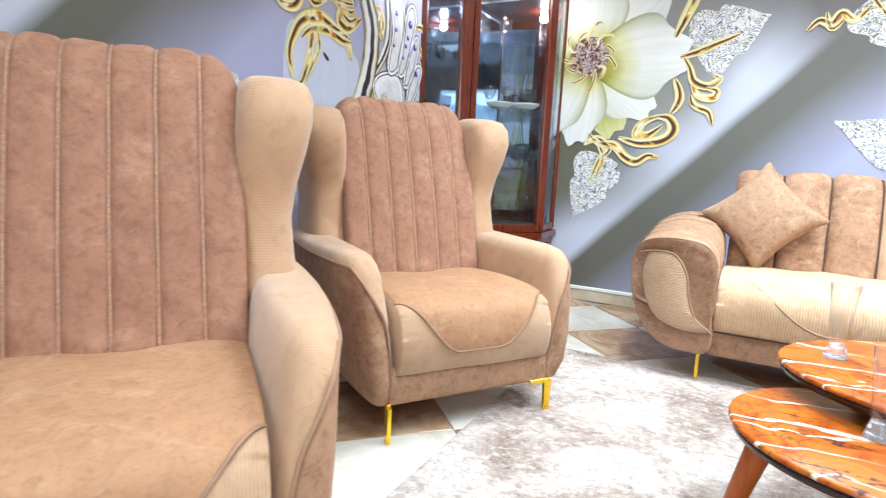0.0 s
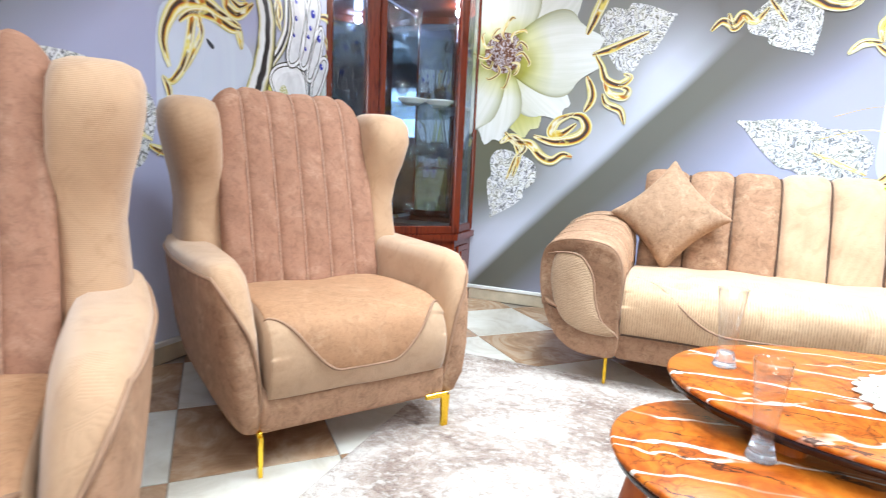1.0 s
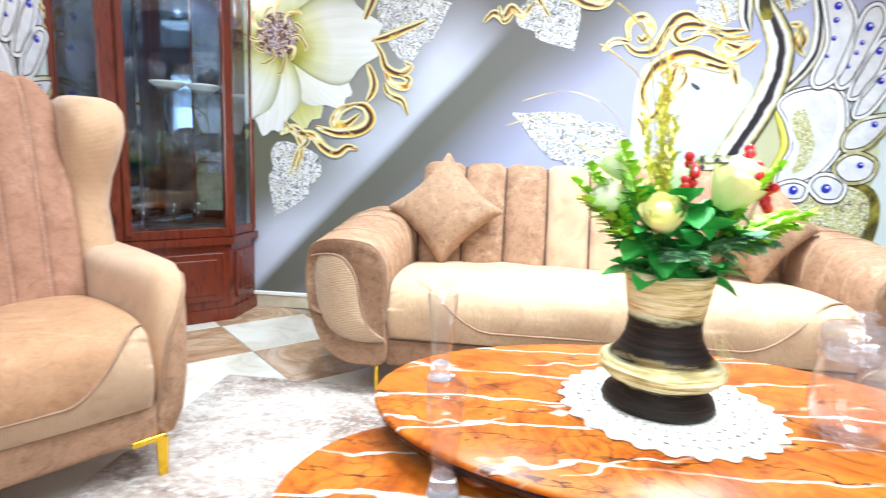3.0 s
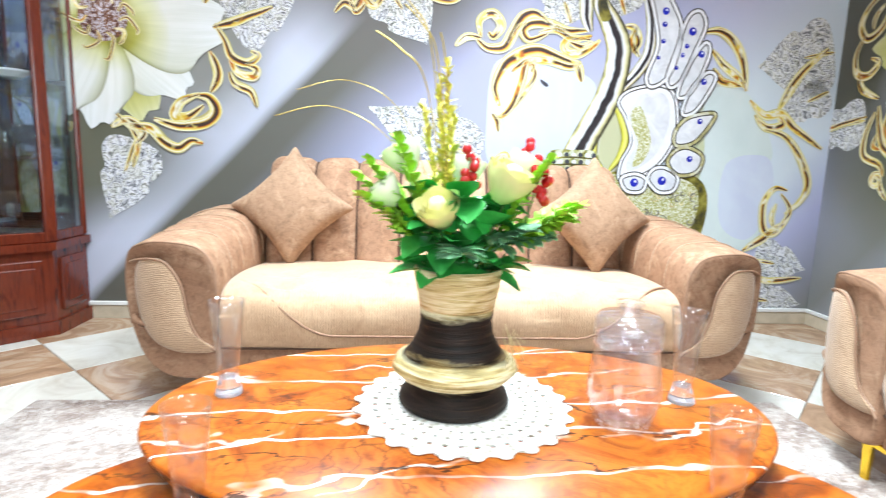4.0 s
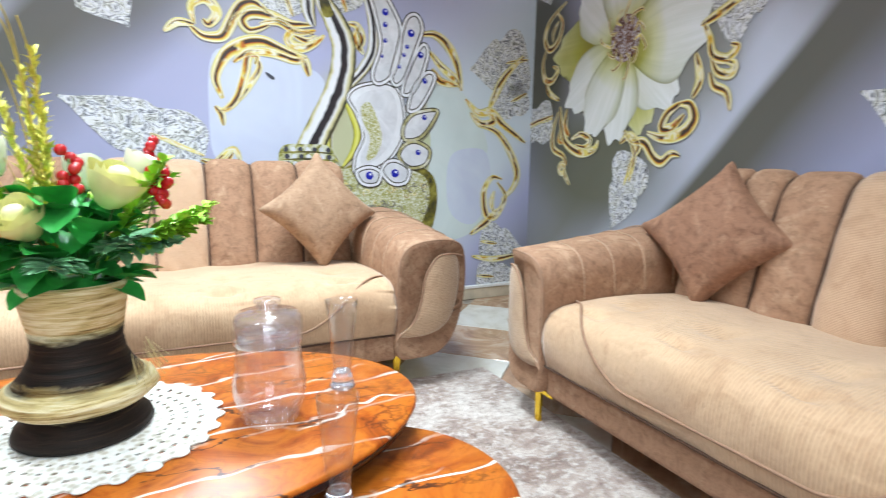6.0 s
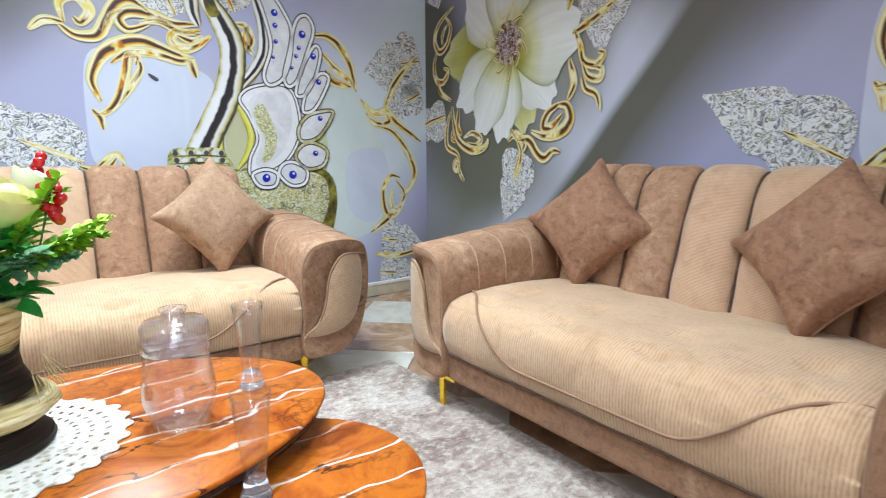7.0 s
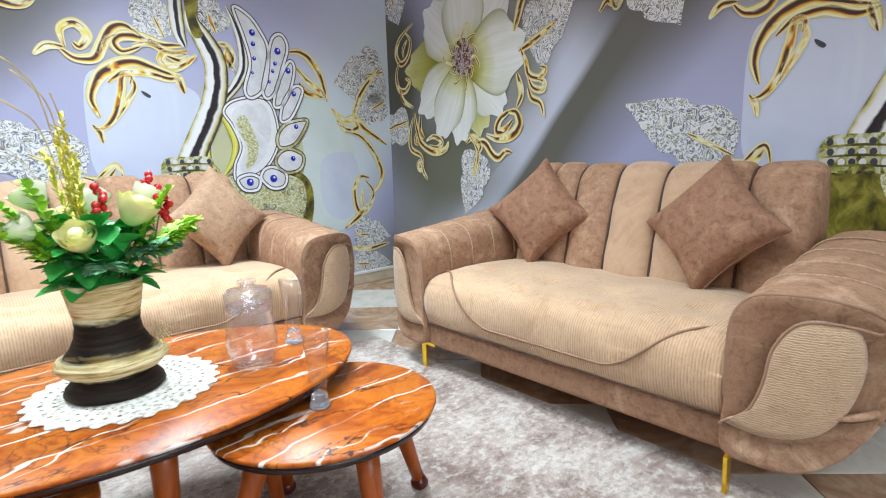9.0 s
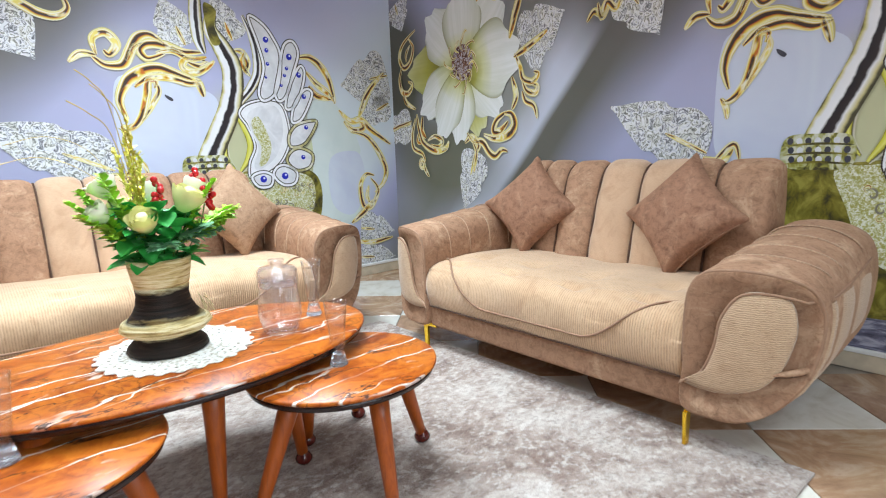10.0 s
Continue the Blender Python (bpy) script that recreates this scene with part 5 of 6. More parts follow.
# ---- rug ----
bm = bmesh.new()
rings = []
for z, g in ((0.0, 0.0), (0.008, 0.0), (0.012, 0.008)):
    rings.append([(-0.74 + g, 0.36 + g, z), (2.10 - g, 0.33 + g, z), (2.10 - g, 2.55 - g, z), (-0.72 + g, 2.60 - g, z)])
rug = tagged(part("rug", loft(rings), RUG, smooth=False), "distressed beige and grey pile rug on the tiled floor", "rug")


# ---- nest of coffee tables ----
def table_leg(e, top, foot, r0=0.030, r1=0.017, h=0.42):
    a, b = Vector((*top, h)), Vector((*foot, 0.03))
    bm = tube([a + (b - a) * t for t in (0, 0.25, 0.5, 0.75, 1)], r0, seg=14, taper=lambda t: 1 + (r1 / r0 - 1) * t)
    leg = part("leg", bm, LEG_WOOD, e)
    bm = lathe([(0.0, 0.012), (0.018, 0.012), (0.026, 0.022), (0.027, 0.032), (0.020, 0.044), (0.013, 0.056), (0.012, 0.062)], 16)
    bm.transform(Matrix.Translation((foot[0], foot[1], 0)))
    part("foot", bm, FOOT, leg, "dark red turned foot")


def table(m, a, b, h, legs, label, power=2.0, size="coffee table"):
    e = thing("coffee_table", m, label, "coffee table", "nest of coffee tables")
    n = 72

    def ring(g, z):
        out = []
        for k in range(n):
            t = k * math.tau / n
            c, s = math.cos(t), math.sin(t)
            out.append(((a - g) * math.copysign(abs(c) ** (2 / power), c), (b - g) * math.copysign(abs(s) ** (2 / power), s), z))
        return out
    part("tabletop", loft([ring(0.004, h - 0.012), ring(0.0, h - 0.008), ring(0.001, h - 0.003), ring(0.005, h)]), BURL, e)
    part("edge_band", loft([ring(0.03, h - 0.034), ring(0.010, h - 0.030), ring(0.005, h - 0.0125)]), EDGE, e, "dark red edge")
    for top, foot in legs:
        table_leg(e, top, foot, h=h - 0.03)
    return e


def splay(pairs, k):
    return [((x, y), (x * k, y * k)) for x, y in pairs]


table_big = table(pose(0.725, 1.59, 0), 0.59, 0.37, 0.45, [((-0.36, -0.20), (-0.40, -0.26)), ((0.0, -0.26), (0.0, -0.22)), ((0.42, 0.05), (0.60, 0.02)), ((0.26, -0.10), (0.30, -0.12)), ((-0.36, 0.2), (-0.42, 0.24))],
                  "oval coffee table with glossy orange veined top")
table_right = table(pose(1.09, 1.295, 0), 0.285, 0.265, 0.385, [((0.2, 0.02), (0.295, 0.01)), ((-0.18, -0.03), (-0.29, 0.0)), ((0.0, -0.17), (-0.02, -0.25)), ((-0.02, 0.18), (0.0, 0.27))],
                    "low side table with glossy orange veined top and turned legs")
table_left = table(pose(0.32, 1.32, 0), 0.285, 0.265, 0.385, [((-0.2, 0.02), (-0.28, 0.03)), ((0.17, -0.07), (0.27, -0.12)), ((-0.03, -0.18), (-0.05, -0.26)), ((0.05, 0.18), (0.06, 0.26))],
                   "low side table with glossy orange veined top beside the oval table")


# ---- things on the tables ----
LACE, _nt, _b = material("white_lace", 0.9)
_v = coords(_nt)
_w = node(_nt, "ShaderNodeTexVoronoi", Scale=70.0)
_nt.links.new(_v, _w.inputs[0])
_nt.links.new(ramp(_nt, _w.outputs[0], [(0.0, (0.42, 0.38, 0.30)), (0.32, (0.62, 0.58, 0.5)), (0.5, (0.80, 0.79, 0.75))]), _b.inputs["Base Color"])
bump(_nt, _b, _w.outputs[0], 0.6, 0.002)


def doily(x, y, z, r):
    """Round crocheted mat with scalloped rim and rings of small holes."""
    bm = bmesh.new()
    n = 120

    def rr(f, zz, sc=0.0):
        return [bm.verts.new((r * f * (1 + sc * abs(math.sin(13 * k * math.tau / n))) * math.cos(k * math.tau / n), r * f * (1 + sc * abs(math.sin(13 * k * math.tau / n))) * math.sin(k * math.tau / n), zz)) for k in range(n)]
    fr = [0.12, 0.45, 0.58, 0.62, 0.70, 0.74, 0.82, 0.86, 0.93, 0.97]
    rows = [rr(f, 0.0035 + 0.001 * (i % 2), 0.06 * max(0, (f - 0.8) / 0.17)) for i, f in enumerate(fr)]
    for i, (a, b) in enumerate(zip(rows, rows[1:])):
        for k in range(n):
            if fr[i] in (0.58, 0.70, 0.82) and k % 3 == 0:
                continue
            bm.faces.new((a[k], a[(k + 1) % n], b[(k + 1) % n], b[k]))
    bm.faces.new(rows[0])
    r0 = bmesh.ops.extrude_face_region(bm, geom=bm.faces[:])
    bmesh.ops.translate(bm, verts=[v for v in r0["geom"] if isinstance(v, bmesh.types.BMVert)], vec=(0, 0, -0.003))
    ob = thing("doily", pose(x, y, z + 0.0005), "", "")
    part("lace_centre", bm, LACE, ob, smooth=False)
    for k in range(26):
        a = (k + 0.5) * math.tau / 26
        t = lathe([(0.0, 0.0012), (0.011, 0.0012), (0.0145, 0.0022), (0.014, 0.0042), (0.009, 0.0048), (0.0, 0.0044)], 12)
        t.transform(Matrix.Translation((r * 0.985 * math.cos(a), r * 0.985 * math.sin(a), 0)))
        part("scallop", t, LACE, ob)
    return tagged(ob, "round white crocheted lace doily under the vase", "doily")


doily(0.72, 1.588, 0.45, 0.20)


def vase_material(name):
    """Wound natural fibre, dyed black in two bands whose edges bleed into the blond; object z runs up the vase."""
    m, nt, b = material(name, 0.6)
    v = coords(nt)
    strand = noise_tex(nt, coords(nt, (9, 9, 150), (0.05, 0.07, 0)), 1.0, 3, 0.6, 0.6)
    clump = noise_tex(nt, coords(nt, (6, 6, 26), (0.12, -0.08, 0)), 1.6, 4, 0.6, 0.8)
    blond = ramp(nt, mixed(nt, 0.4, strand, clump), [(0.36, (0.26, 0.17, 0.055)), (0.47, (0.60, 0.47, 0.21)), (0.58, (0.82, 0.73, 0.47))])
    black = ramp(nt, strand, [(0.35, (0.006, 0.004, 0.003)), (0.60, (0.022, 0.013, 0.009)), (0.72, (0.06, 0.036, 0.02))])
    sep = nt.nodes.new("ShaderNodeSeparateXYZ")
    nt.links.new(v, sep.inputs[0])
    ma = nt.nodes.new("ShaderNodeMath")
    ma.operation = "MULTIPLY_ADD"
    ma.inputs[1].default_value = 0.045
    nt.links.new(clump, ma.inputs[0])
    nt.links.new(sep.outputs[2], ma.inputs[2])
    mr = nt.nodes.new("ShaderNodeMapRange")
    mr.inputs[1].default_value, mr.inputs[2].default_value = 0.0225, 0.3225
    nt.links.new(ma.outputs[0], mr.inputs[0])
    k = [(z / 0.30, (q, q, q)) for z, q in ((0.046, 1), (0.060, 0), (0.094, 0), (0.108, 1), (0.176, 1), (0.192, 0))]
    nt.links.new(mixed(nt, ramp(nt, mr.outputs[0], k), blond, black), b.inputs["Base Color"])
    b.inputs["Specular IOR Level"].default_value = 0.25
    bump(nt, b, strand, 0.9, 0.004)
    return m


FIBRE = vase_material("wound_fibre")
STRAW = plain("blond_fibre", (0.70, 0.58, 0.30), 0.6, 0, 0.25, 60.0)


def vase(x, y, z):
    e = thing("vase", pose(x, y, z), "vase wound with blond and black fibre on a lace doily", "vase")
    part("foot", lathe([(0.0, 0.0), (0.100, 0.0), (0.108, 0.008), (0.104, 0.020), (0.085, 0.040), (0.076, 0.056), (0.0, 0.058)], 48, None, 0.006), FIBRE, e, "black fibre foot")
    part("collar", lathe([(0.0, 0.046), (0.072, 0.048), (0.104, 0.058), (0.121, 0.074), (0.116, 0.088), (0.096, 0.100), (0.0, 0.102)], 48, None, 0.008), FIBRE, e, "blond straw collar")
    part("neck", lathe([(0.0, 0.090), (0.102, 0.094), (0.084, 0.115), (0.072, 0.140), (0.068, 0.165), (0.071, 0.190), (0.0, 0.192)], 48, None, 0.008), FIBRE, e, "black fibre neck")
    part("cup", lathe([(0.0, 0.180), (0.069, 0.182), (0.074, 0.205), (0.079, 0.235), (0.083, 0.262), (0.081, 0.268), (0.074, 0.262), (0.066, 0.225), (0.0, 0.215)], 48, None, 0.008), FIBRE, e, "blond straw cup")
    rnd = random.Random(4)
    for tuft in range(4):
        bm = bmesh.new()
        a0 = -0.6 + 0.9 * tuft / 3
        r0 = 0.094
        core = [Vector((r0 * math.cos(a0) * 0.80, r0 * math.sin(a0) * 0.80, 0.18)), Vector(((r0 + 0.012) * math.cos(a0), (r0 + 0.012) * math.sin(a0), 0.14)), Vector(((r0 + 0.03) * math.cos(a0), (r0 + 0.03) * math.sin(a0), 0.095 + rnd.uniform(-0.01, 0.01)))]
        for k in range(5):
            w = Vector((rnd.uniform(-1, 1), rnd.uniform(-1, 1), rnd.uniform(-1, 1))) * 0.010
            tube(smooth_line([core[1] + w * 0.6, (core[1] + core[2]) / 2 + w, core[2] + w * 1.6], 3), 0.0006, seg=3, bm=bm)
        tagged(part("fibre_tuft", bm, STRAW, e), kind="stuff")
    return e


vase(0.703, 1.60, 0.4545)

LEAF_DARK = plain("dark_green_leaf", (0.04, 0.37, 0.065), 0.35, 0, 0.6, 14.0)
LEAF_LIME = plain("lime_fern", (0.36, 0.66, 0.05), 0.5, 0, 0.35, 20.0)
LEAF_MINT = plain("mint_sprig", (0.22, 0.48, 0.26), 0.5, 0, 0.4, 40.0)
ROSE_Y = plain("pale_yellow_rose", (0.78, 0.74, 0.34), 0.6, 0, 0.08, 18.0)
ROSE_W = plain("white_rose", (0.86, 0.83, 0.68), 0.6, 0, 0.06, 18.0)
BERRY = plain("red_berry", (0.50, 0.010, 0.014), 0.25, 0, 0.2, 30.0)
STEM = plain("green_stem", (0.06, 0.16, 0.03), 0.6)
GLITTER = plain("gold_glitter", (0.90, 0.72, 0.16), 0.3, 0.85, 0.4, 300.0, 0.8)
WIRE = plain("gold_tinsel_wire", (0.62, 0.45, 0.10), 0.3, 0.8, 0.2)


def bouquet(x, y, z):
    e = thing("bouquet", pose(x, y, z), "artificial bouquet of pale roses, red berries and gold sprays", "bouquet")
    rnd = random.Random(11)

    def leaf(bm, base, d, ln, wd, curl=0.25):
        d = Vector(d).normalized()
        s = d.cross(Vector((rnd.uniform(-0.4, 0.4), rnd.uniform(-0.4, 0.4), 1))).normalized()
        u = s.cross(d).normalized()
        rows = []
        for i in range(6):
            t = i / 5
            w = wd * math.sin(math.pi * (0.08 + 0.9 * t)) ** 0.8 / 2
            c = Vector(base) + d * ln * t - u * curl * ln * t * t
            rows.append([bm.verts.new(c - s * w + u * w * 0.35), bm.verts.new(c), bm.verts.new(c + s * w + u * w * 0.35)])
        for a, b in zip(rows, rows[1:]):
            bm.faces.new((a[0], a[1], b[1], b[0]))
            bm.faces.new((a[1], a[2], b[2], b[1]))

    # large dark leaves spilling over the rim
    for k in range(95):
        a = rnd.uniform(0, math.tau)
        el = rnd.uniform(-0.35, 0.9)
        r0 = rnd.uniform(0.02, 0.075)
        bm = bmesh.new()
        leaf(bm, (r0 * math.cos(a), r0 * math.sin(a), rnd.uniform(0.255, 0.40)), (math.cos(a), math.sin(a), el), rnd.uniform(0.055, 0.085), rnd.uniform(0.05, 0.068))
        part("leaf", bm, LEAF_DARK, e)
    stems = bmesh.new()

    def rose(px, py, pz, r, mat):
        p = Vector((px, py, pz))
        ax = (p - Vector((0, 0, 0.26))).normalized()
        q = ax.to_track_quat("Z", "Y").to_matrix().to_4x4()
        ro = part("rose", lathe([(0.0, -r * 0.8), (r * 0.5, -r * 0.7), (r * 0.62, 0), (r * 0.40, r * 0.75), (r * 0.22, r * 0.9), (0.0, r * 0.8)], 16), mat, e, "pale rose bloom")
        ro.matrix_basis = Matrix.Translation(p) @ q
        for ringi, (cnt, rad, op) in enumerate(((3, 0.62, 0.05), (4, 0.82, 0.16), (5, 1.0, 0.32))):
            for k in range(cnt):
                a0 = k * math.tau / cnt + ringi
                bm = bmesh.new()
                rows = []
                for i in range(6):
                    t = i / 5
                    row = []
                    for j in range(7):
                        s = (j / 6 - 0.5) * 2
                        a = a0 + s * (math.tau / cnt) * 0.72 * (0.55 + 0.45 * math.sin(math.pi * min(0.25 + t * 0.6, 1)))
                        rr = r * rad * (math.sin(math.pi * (0.06 + 0.50 * t)) ** 0.7) * (1 + op * t * t * (0.7 - 0.5 * abs(s)))
                        zz = -r * 0.85 + 1.75 * r * t * (1 - 0.14 * s * s * t) - op * 0.5 * r * t * t
                        row.append(bm.verts.new((rr * math.cos(a), rr * math.sin(a), zz)))
                    rows.append(row)
                for u, v in zip(rows, rows[1:]):
                    for j in range(6):
                        bm.faces.new((u[j], u[j + 1], v[j + 1], v[j]))
                part("petal", bm, mat, ro)
        tube([(px * 0.2, py * 0.2, 0.2), (px * 0.6, py * 0.6, 0.2 + (pz - 0.2) * 0.5), (px * 0.97, py * 0.97, pz - r * 0.7)], 0.0025, seg=6, bm=stems)

    rose(-0.045, -0.085, 0.375, 0.035, ROSE_Y)
    rose(-0.135, -0.03, 0.402, 0.030, ROSE_W)
    rose(-0.105, 0.02, 0.465, 0.035, ROSE_W)
    rose(0.075, -0.055, 0.425, 0.041, ROSE_Y)
    rose(0.115, 0.0, 0.450, 0.034, ROSE_W)
    rose(0.02, 0.10, 0.44, 0.034, ROSE_W)
    rose(-0.06, 0.11, 0.40, 0.03, ROSE_Y)
    # berries in small upright bunches
    for bx, by, bz, n in ((0.012, -0.02, 0.42, 10), (0.14, -0.03, 0.395, 12), (0.135, 0.03, 0.45, 7)):
        for k in range(n):
            bm = bmesh.new()
            bmesh.ops.create_icosphere(bm, subdivisions=2, radius=0.0095)
            bo = part("berry", bm, BERRY, e)
            bo.location = (bx + rnd.uniform(-0.014, 0.014), by + rnd.uniform(-0.014, 0.014), bz + (k / n) * 0.065 + rnd.uniform(-0.006, 0.006))
        tube([(0.02, 0, 0.2), (bx * 0.8, by * 0.8, bz - 0.06), (bx, by, bz + 0.05)], 0.0018, seg=5, bm=stems)
    # ferns and mint sprigs
    for (fx, fy, fz), ln, mat in (((-0.17, -0.03, 0.46), 0.16, LEAF_LIME), ((-0.15, 0.04, 0.44), 0.15, LEAF_LIME), ((0.20, -0.02, 0.37), 0.14, LEAF_LIME), ((0.185, 0.03, 0.34), 0.12, LEAF_LIME), ((0.02, 0.17, 0.40), 0.14, LEAF_LIME),
                                  ((-0.18, -0.06, 0.40), 0.10, LEAF_LIME), ((-0.19, 0.0, 0.43), 0.10, LEAF_LIME), ((-0.12, -0.05, 0.50), 0.10, LEAF_LIME), ((0.215, 0.0, 0.36), 0.10, LEAF_LIME), ((0.225, 0.05, 0.385), 0.10, LEAF_LIME), ((0.21, -0.06, 0.39), 0.10, LEAF_LIME), ((0.15, -0.06, 0.47), 0.10, LEAF_LIME), ((0.16, 0.10, 0.44), 0.12, LEAF_LIME), ((0.11, -0.10, 0.35), 0.10, LEAF_MINT), ((-0.01, -0.13, 0.31), 0.10, LEAF_MINT), ((0.16, -0.05, 0.33), 0.10, LEAF_MINT), ((-0.10, 0.12, 0.36), 0.12, LEAF_MINT)):
        tip = Vector((fx, fy, fz))
        base = Vector((fx * 0.35, fy * 0.35, 0.30))
        bm = bmesh.new()
        tube([base, (base + tip) / 2 + Vector((0, 0, 0.015)), tip], 0.0014, seg=4, bm=bm)
        d = (tip - base).normalized()
        for i in range(44):
            t = 0.2 + 0.8 * i / 43
            c = base + (tip - base) * t + Vector((0, 0, 0.03 * t * (1 - t)))
            sd = Vector((-d.y, d.x, 0)).normalized() * (1 if i % 2 else -1)
            leaf(bm, c, d * 0.6 + sd + Vector((0, 0, rnd.uniform(-0.4, 0.4))), 0.058 * (1.1 - 0.65 * t), 0.016, 0.1)
        part("fern" if mat is LEAF_LIME else "sprig", bm, mat, e)
    # gold glitter spikes and arching tinsel wires
    for tx, ty, tz in ((-0.045, 0.01, 0.61), (-0.03, 0.03, 0.64), (-0.075, 0.0, 0.56), (-0.02, -0.01, 0.55)):
        bm = bmesh.new()
        a, b = Vector((-0.02, 0.0, 0.28)), Vector((tx, ty, tz))
        tube([a, (a + b) / 2, b], 0.0018, seg=5, bm=bm)
        for i in range(70):
            t = 0.35 + 0.65 * i / 69
            c = a + (b - a) * t
            v = Vector((rnd.uniform(-1, 1), rnd.uniform(-1, 1), rnd.uniform(0.3, 1.3))).normalized()
            leaf(bm, c, v, 0.027 * (1.25 - 0.6 * t), 0.008, 0.0)
        part("gold_spray", bm, GLITTER, e)
    for tx, ty, tz, hx in ((-0.30, 0.02, 0.60, -0.12), (-0.33, -0.02, 0.55, -0.15), (-0.13, 0.05, 0.74, -0.06), (-0.11, 0.0, 0.70, -0.05), (-0.045, 0.02, 0.66, -0.03), (-0.16, 0.03, 0.66, -0.07)):
        bm = bmesh.new()
        line = smooth_line([(-0.02, 0, 0.28), (hx * 0.5, ty * 0.5, 0.42), (hx, ty, 0.28 + (tz - 0.28) * 0.86), ((hx + tx) / 2, ty, tz), (tx, ty, tz - (0.02 if tx < -0.2 else -0.03))], 6)
        tube(line, 0.0007 if tx < -0.2 else 0.0014, seg=4, bm=bm)
        part("tinsel_wire", bm, WIRE, e)
    part("stem", stems, STEM, e)
    part("moss", lathe([(0.0, 0.236), (0.070, 0.236), (0.074, 0.250), (0.04, 0.268), (0.0, 0.272)], 24, None, 0.05), LEAF_DARK, e)
    return e


bouquet(0.703, 1.60, 0.4545)


def drinking_glass(x, y, z):
    """Tall flared glass on a heavy base."""
    pr = [(0.0, 0.0), (0.026, 0.0), (0.027, 0.004), (0.024, 0.012), (0.021, 0.024), (0.019, 0.034), (0.021, 0.060), (0.025, 0.110), (0.031, 0.165), (0.0335, 0.190), (0.0322, 0.190), (0.0295, 0.165), (0.0233, 0.110), (0.0190, 0.062), (0.0150, 0.040), (0.0, 0.037)]
    ob = thing("drinking_glass", pose(x, y, z + 0.0005), "", "")
    part("bowl", lathe([(0.0192, 0.034)] + pr[6:15] + [(0.0148, 0.038)], 36), THIN, ob)
    part("base", lathe(pr[:6] + [(0.0185, 0.036), (0.0, 0.0362)], 36), GLASS, ob, "heavy glass base")
    return tagged(ob, "tall flared clear drinking glass with heavy base", "glass", "drinking glasses")


for gx, gy, gz in ((0.262, 1.645, 0.45), (1.168, 1.60, 0.45), (1.070, 1.285, 0.385), (0.303, 1.325, 0.385)):
    drinking_glass(gx, gy, gz)


def jug(x, y, z):
    e = thing("jug", pose(x, y, z + 0.0005), "clear plastic water jug with lid on the oval table", "jug")
    part("body", lathe([(0.0, 0.0), (0.046, 0.0), (0.052, 0.006), (0.058, 0.024), (0.0655, 0.055), (0.066, 0.075), (0.062, 0.105), (0.056, 0.150), (0.0535, 0.168), (0.051, 0.168), (0.0535, 0.150), (0.0595, 0.105), (0.0635, 0.075), (0.063, 0.055), (0.055, 0.026), (0.044, 0.010), (0.0, 0.009)], 44), LILAC_THIN, e)
    part("lid", lathe([(0.0565, 0.150), (0.0605, 0.150), (0.0615, 0.165), (0.0600, 0.196), (0.052, 0.206), (0.030, 0.209), (0.020, 0.211), (0.019, 0.218), (0.024, 0.224), (0.024, 0.230), (0.0, 0.232), (0.0, 0.226), (0.017, 0.223), (0.015, 0.206), (0.050, 0.202), (0.0570, 0.193), (0.0585, 0.165)], 44), LILAC_THIN, e, "lilac tinted lid")
    return e


jug(1.005, 1.51, 0.45)


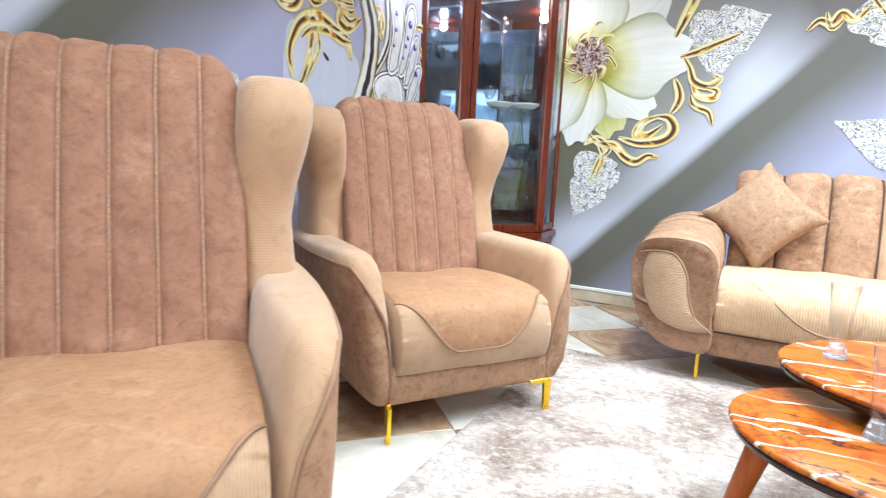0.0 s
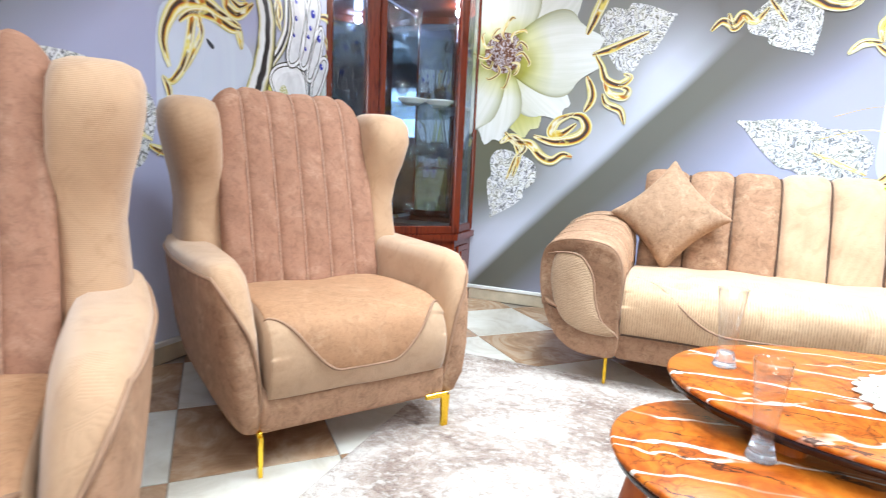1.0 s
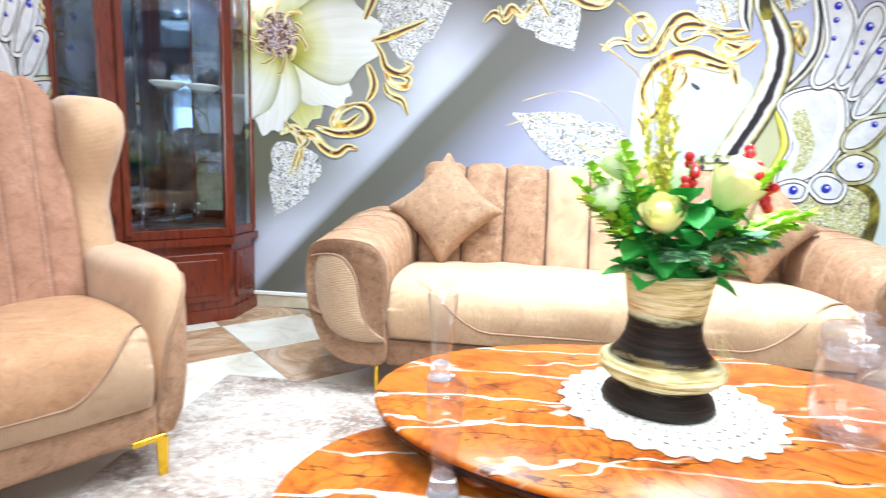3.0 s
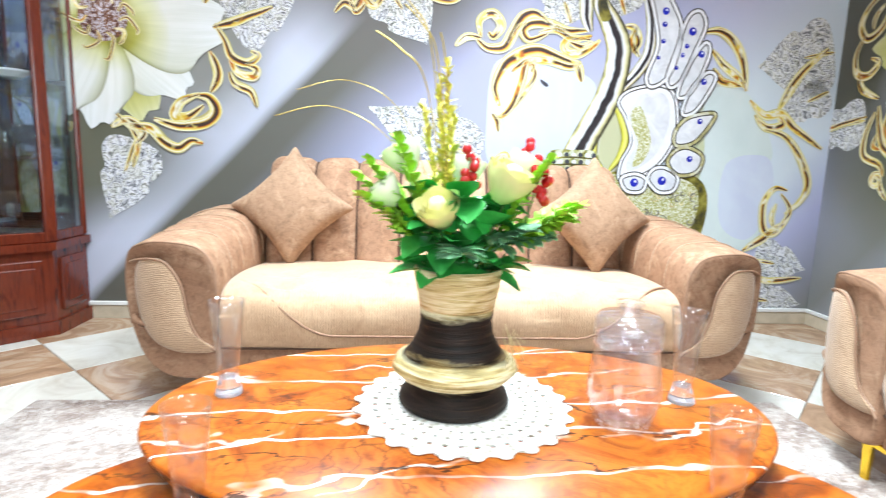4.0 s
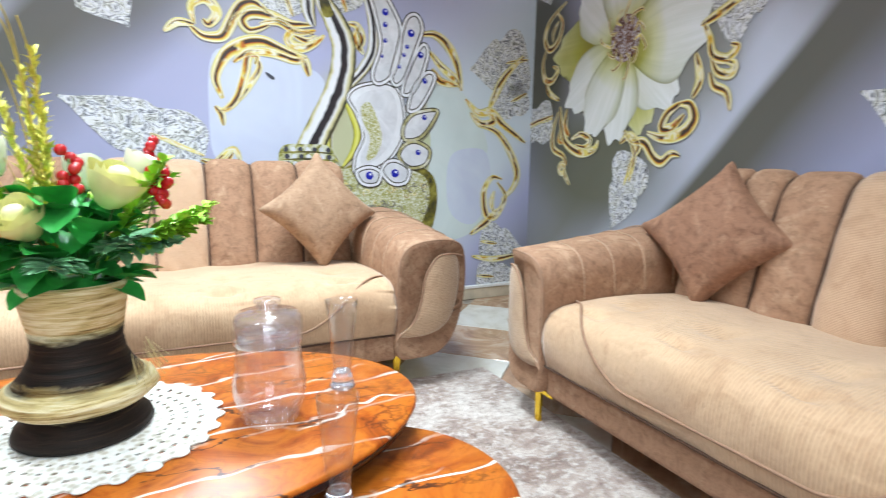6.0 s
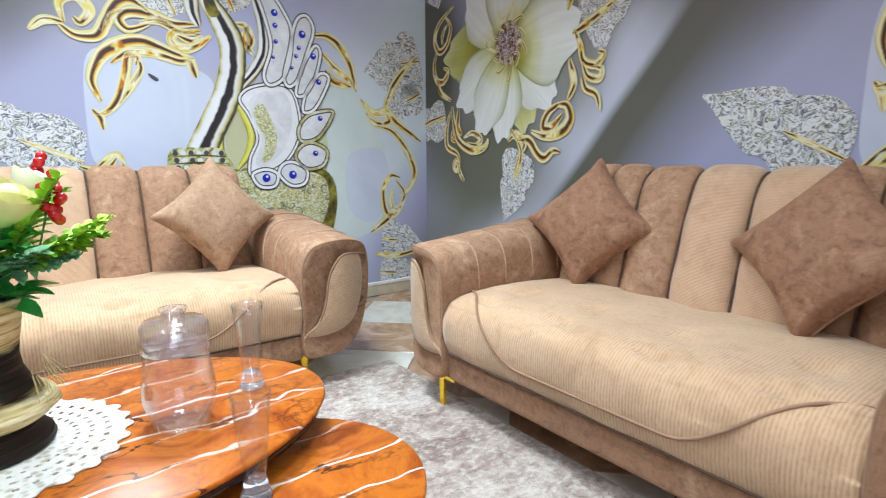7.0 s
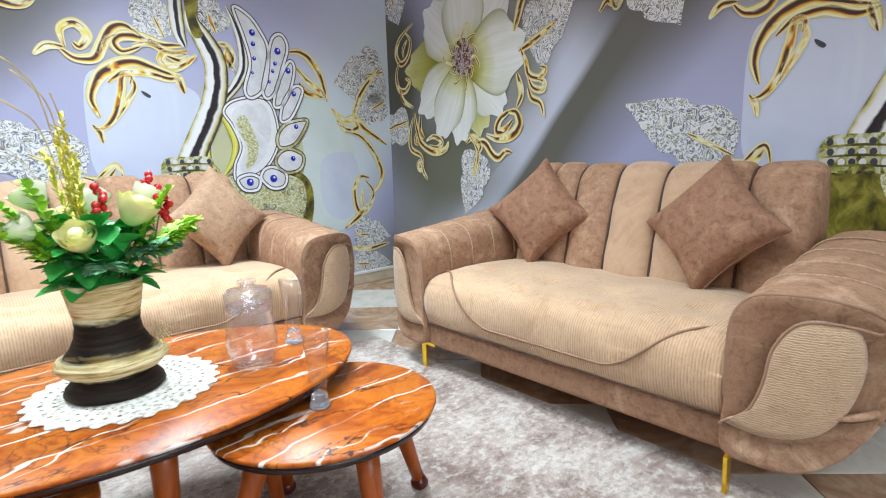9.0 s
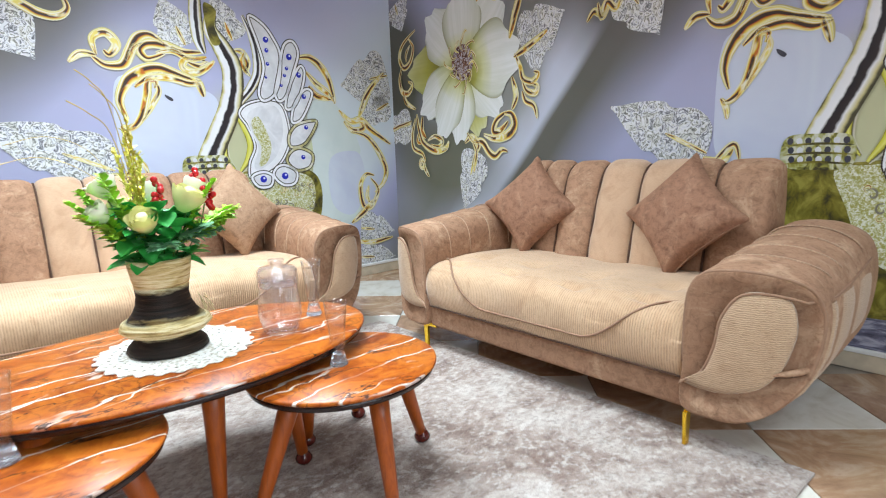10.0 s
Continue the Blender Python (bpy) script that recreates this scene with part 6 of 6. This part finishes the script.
# ---- corner display cabinet ----
def cabinet():
    e = thing("display_cabinet", pose(0, 0, 0), "glazed mahogany corner cabinet with glassware on glass shelves", "cabinet")
    plan = [(-1.11, 3.695), (-1.11, 3.40), (-1.50, 3.00), (-1.835, 3.06), (-1.835, 3.695)]

    def slab(g, z0, z1, bm=None):
        c = Vector((-1.835, 3.695, 0))
        pts = [(c.x + (x - c.x) * g, c.y + (y - c.y) * g) for x, y in plan]
        return loft([[(x, y, z0) for x, y in pts], [(x, y, z1) for x, y in pts]], bm=bm)
    part("plinth", slab(1.02, 0.0, 0.07), MAHOGANY, e, smooth=False)
    part("base", slab(1.0, 0.07, 0.43), MAHOGANY, e, smooth=False)
    part("ledge", slab(1.035, 0.43, 0.47), MAHOGANY, e, smooth=False)
    part("cornice", slab(1.03, 2.08, 2.16), MAHOGANY, e, smooth=False)
    part("roof", slab(1.0, 2.02, 2.08), MAHOGANY, e, smooth=False)
    # raised panels on the base
    for (x0, y0), (x1, y1) in zip(plan[:3], plan[1:4]):
        a, b = Vector((x0, y0, 0)), Vector((x1, y1, 0))
        d = (b - a)
        ln = d.length
        d.normalize()
        nrm = Vector((-d.y, d.x, 0))
        nrm = nrm if nrm.dot(Vector((1, -1, 0))) > 0 else -nrm
        rot = math.degrees(math.atan2(d.y, d.x))
        mid = (a + b) / 2
        for s, w, h, t in ((0.006, ln - 0.09, 0.27, 0.014), (0.012, ln - 0.16, 0.20, 0.014)):
            ob = part("base_panel", box(max(w, 0.05), t, h, 0, 0, 0.25, 0.006, 2), MAHOGANY, e, smooth=False)
            ob.matrix_basis = pose(mid.x + nrm.x * s, mid.y + nrm.y * s, 0, 0, 0, rot)
        pn = part("pane", box(ln - 0.05, 0.005, 1.50, 0, 0, 1.245), PANE, e, smooth=False)
        pn.matrix_basis = pose(mid.x - nrm.x * 0.012, mid.y - nrm.y * 0.012, 0, 0, 0, rot)
        pn.visible_shadow = False
        for z in (0.495, 1.995):
            ob = part("rail", box(ln - 0.04, 0.03, 0.05, 0, 0, z, 0.004, 1), MAHOGANY, e, smooth=False)
            ob.matrix_basis = pose(mid.x - nrm.x * 0.012, mid.y - nrm.y * 0.012, 0, 0, 0, rot)
    # posts with a turned bead at mid height; the door stile doubles the wide one
    for (x, y), w in zip(plan[:4], (0.035, 0.055, 0.075, 0.05)):
        ob = part("post", box(w, w, 1.56, 0, 0, 1.25, 0.010, 2), MAHOGANY, e, smooth=False)
        ob.matrix_basis = pose(x - 0.012, y + 0.012, 0, 0, 0, 45)
    ob = part("door_stile", box(0.035, 0.03, 1.5, 0, 0, 1.245, 0.005, 1), MAHOGANY, e, smooth=False)
    ob.matrix_basis = pose(-1.455, 3.035, 0, 0, 0, 45.7)
    part("back_mirror", box(0.66, 0.008, 1.5, -1.48, 3.684, 1.25), MIRROR, e, "mirror back", smooth=False)
    part("back_mirror", box(0.008, 0.58, 1.5, -1.826, 3.385, 1.25), MIRROR, e, "mirror back", smooth=False)
    for z in (0.86, 1.24, 1.62):
        part("glass_shelf", slab(0.95, z, z + 0.008), PANE, e, "glass shelf", smooth=False).visible_shadow = False
    la = bpy.data.lights.new('cabinet_spot', 'POINT')
    la.energy, la.color, la.shadow_soft_size = 8.0, (0.9, 0.95, 1.0), 0.03
    lo = new('cabinet_spot', la)
    lo.location = (-1.40, 3.30, 1.97)
    lamp = part("cabinet_lamp", lathe([(0.0, 2.005), (0.03, 2.005), (0.034, 2.012), (0.034, 2.02), (0.0, 2.02)], 20), DIFF, e, "small round light")
    lamp.matrix_basis = pose(-1.40, 3.30, 0)
    return e


cabinet()


def goblet(x, y, z, s=1.0):
    pr = [(0.0, 0.0), (0.030, 0.0), (0.030, 0.003), (0.006, 0.008), (0.005, 0.05), (0.012, 0.058), (0.030, 0.075), (0.036, 0.10), (0.033, 0.135), (0.0315, 0.135), (0.034, 0.10), (0.028, 0.077), (0.0, 0.062)]
    ob = part("goblet", lathe([(r * s, h * s) for r, h in pr], 20), THIN)
    ob.location = (x, y, z + 0.009)
    return tagged(ob, "clear stemmed glass goblet on a cabinet shelf", "goblet", "cabinet glassware")


def dish(x, y, z):
    ob = part("dish", lathe([(0.0, 0.0), (0.05, 0.0), (0.055, 0.008), (0.085, 0.03), (0.09, 0.04), (0.087, 0.04), (0.08, 0.032), (0.05, 0.012), (0.0, 0.010)], 28), WHITE)
    ob.location = (x, y, z + 0.009)
    return tagged(ob, "white dish stacked on a cabinet glass shelf", "dish", "cabinet glassware")


CAB_GLASS = ((-1.30, 3.42), (-1.40, 3.33), (-1.50, 3.23), (-1.22, 3.52), (-1.60, 3.20))
for gx, gy in CAB_GLASS:
    goblet(gx, gy, 0.86)
for gx, gy in CAB_GLASS[:3]:
    goblet(gx, gy, 0.50, 1.1)
for gx, gy in CAB_GLASS[1:4]:
    goblet(gx, gy, 1.62, 1.2)
dish(-1.42, 3.36, 1.24)
dish(-1.28, 3.46, 1.24)
goblet(-1.56, 3.22, 1.24)
for gx, gy in CAB_GLASS[:4]:
    goblet(gx - 0.14, gy + 0.12, 0.86, 1.3)
    goblet(gx - 0.13, gy + 0.11, 1.24, 1.2)

# ---- floor tiles, laid diagonally ----
SIDE = 0.475
tile_bm = box(SIDE - 0.004, SIDE - 0.004, 0.008, 0, 0, -0.004, 0.0015, 1)
tile_mesh = []
for mat in (TILE_LIGHT, TILE_BROWN):
    me = bpy.data.meshes.new("tile")
    tile_bm.to_mesh(me)
    me.materials.append(mat)
    tile_mesh.append(me)
tile_bm.free()
for i in range(-14, 16):
    for j in range(-14, 16):
        r2 = math.sqrt(0.5)
        cx = -0.759 + ((i + 0.5) + (j + 0.5)) * SIDE * r2
        cy = 2.908 + ((i + 0.5) - (j + 0.5)) * SIDE * r2
        if XW - 0.1 < cx < XE + 0.1 and YS - 0.1 < cy < YN + 0.1:
            ob = new("tile", tile_mesh[(i + j + 1) % 2])
            ob.parent = floor
            ob.location = (cx, cy, 0)
            ob.rotation_euler = (0, 0, radians(45))
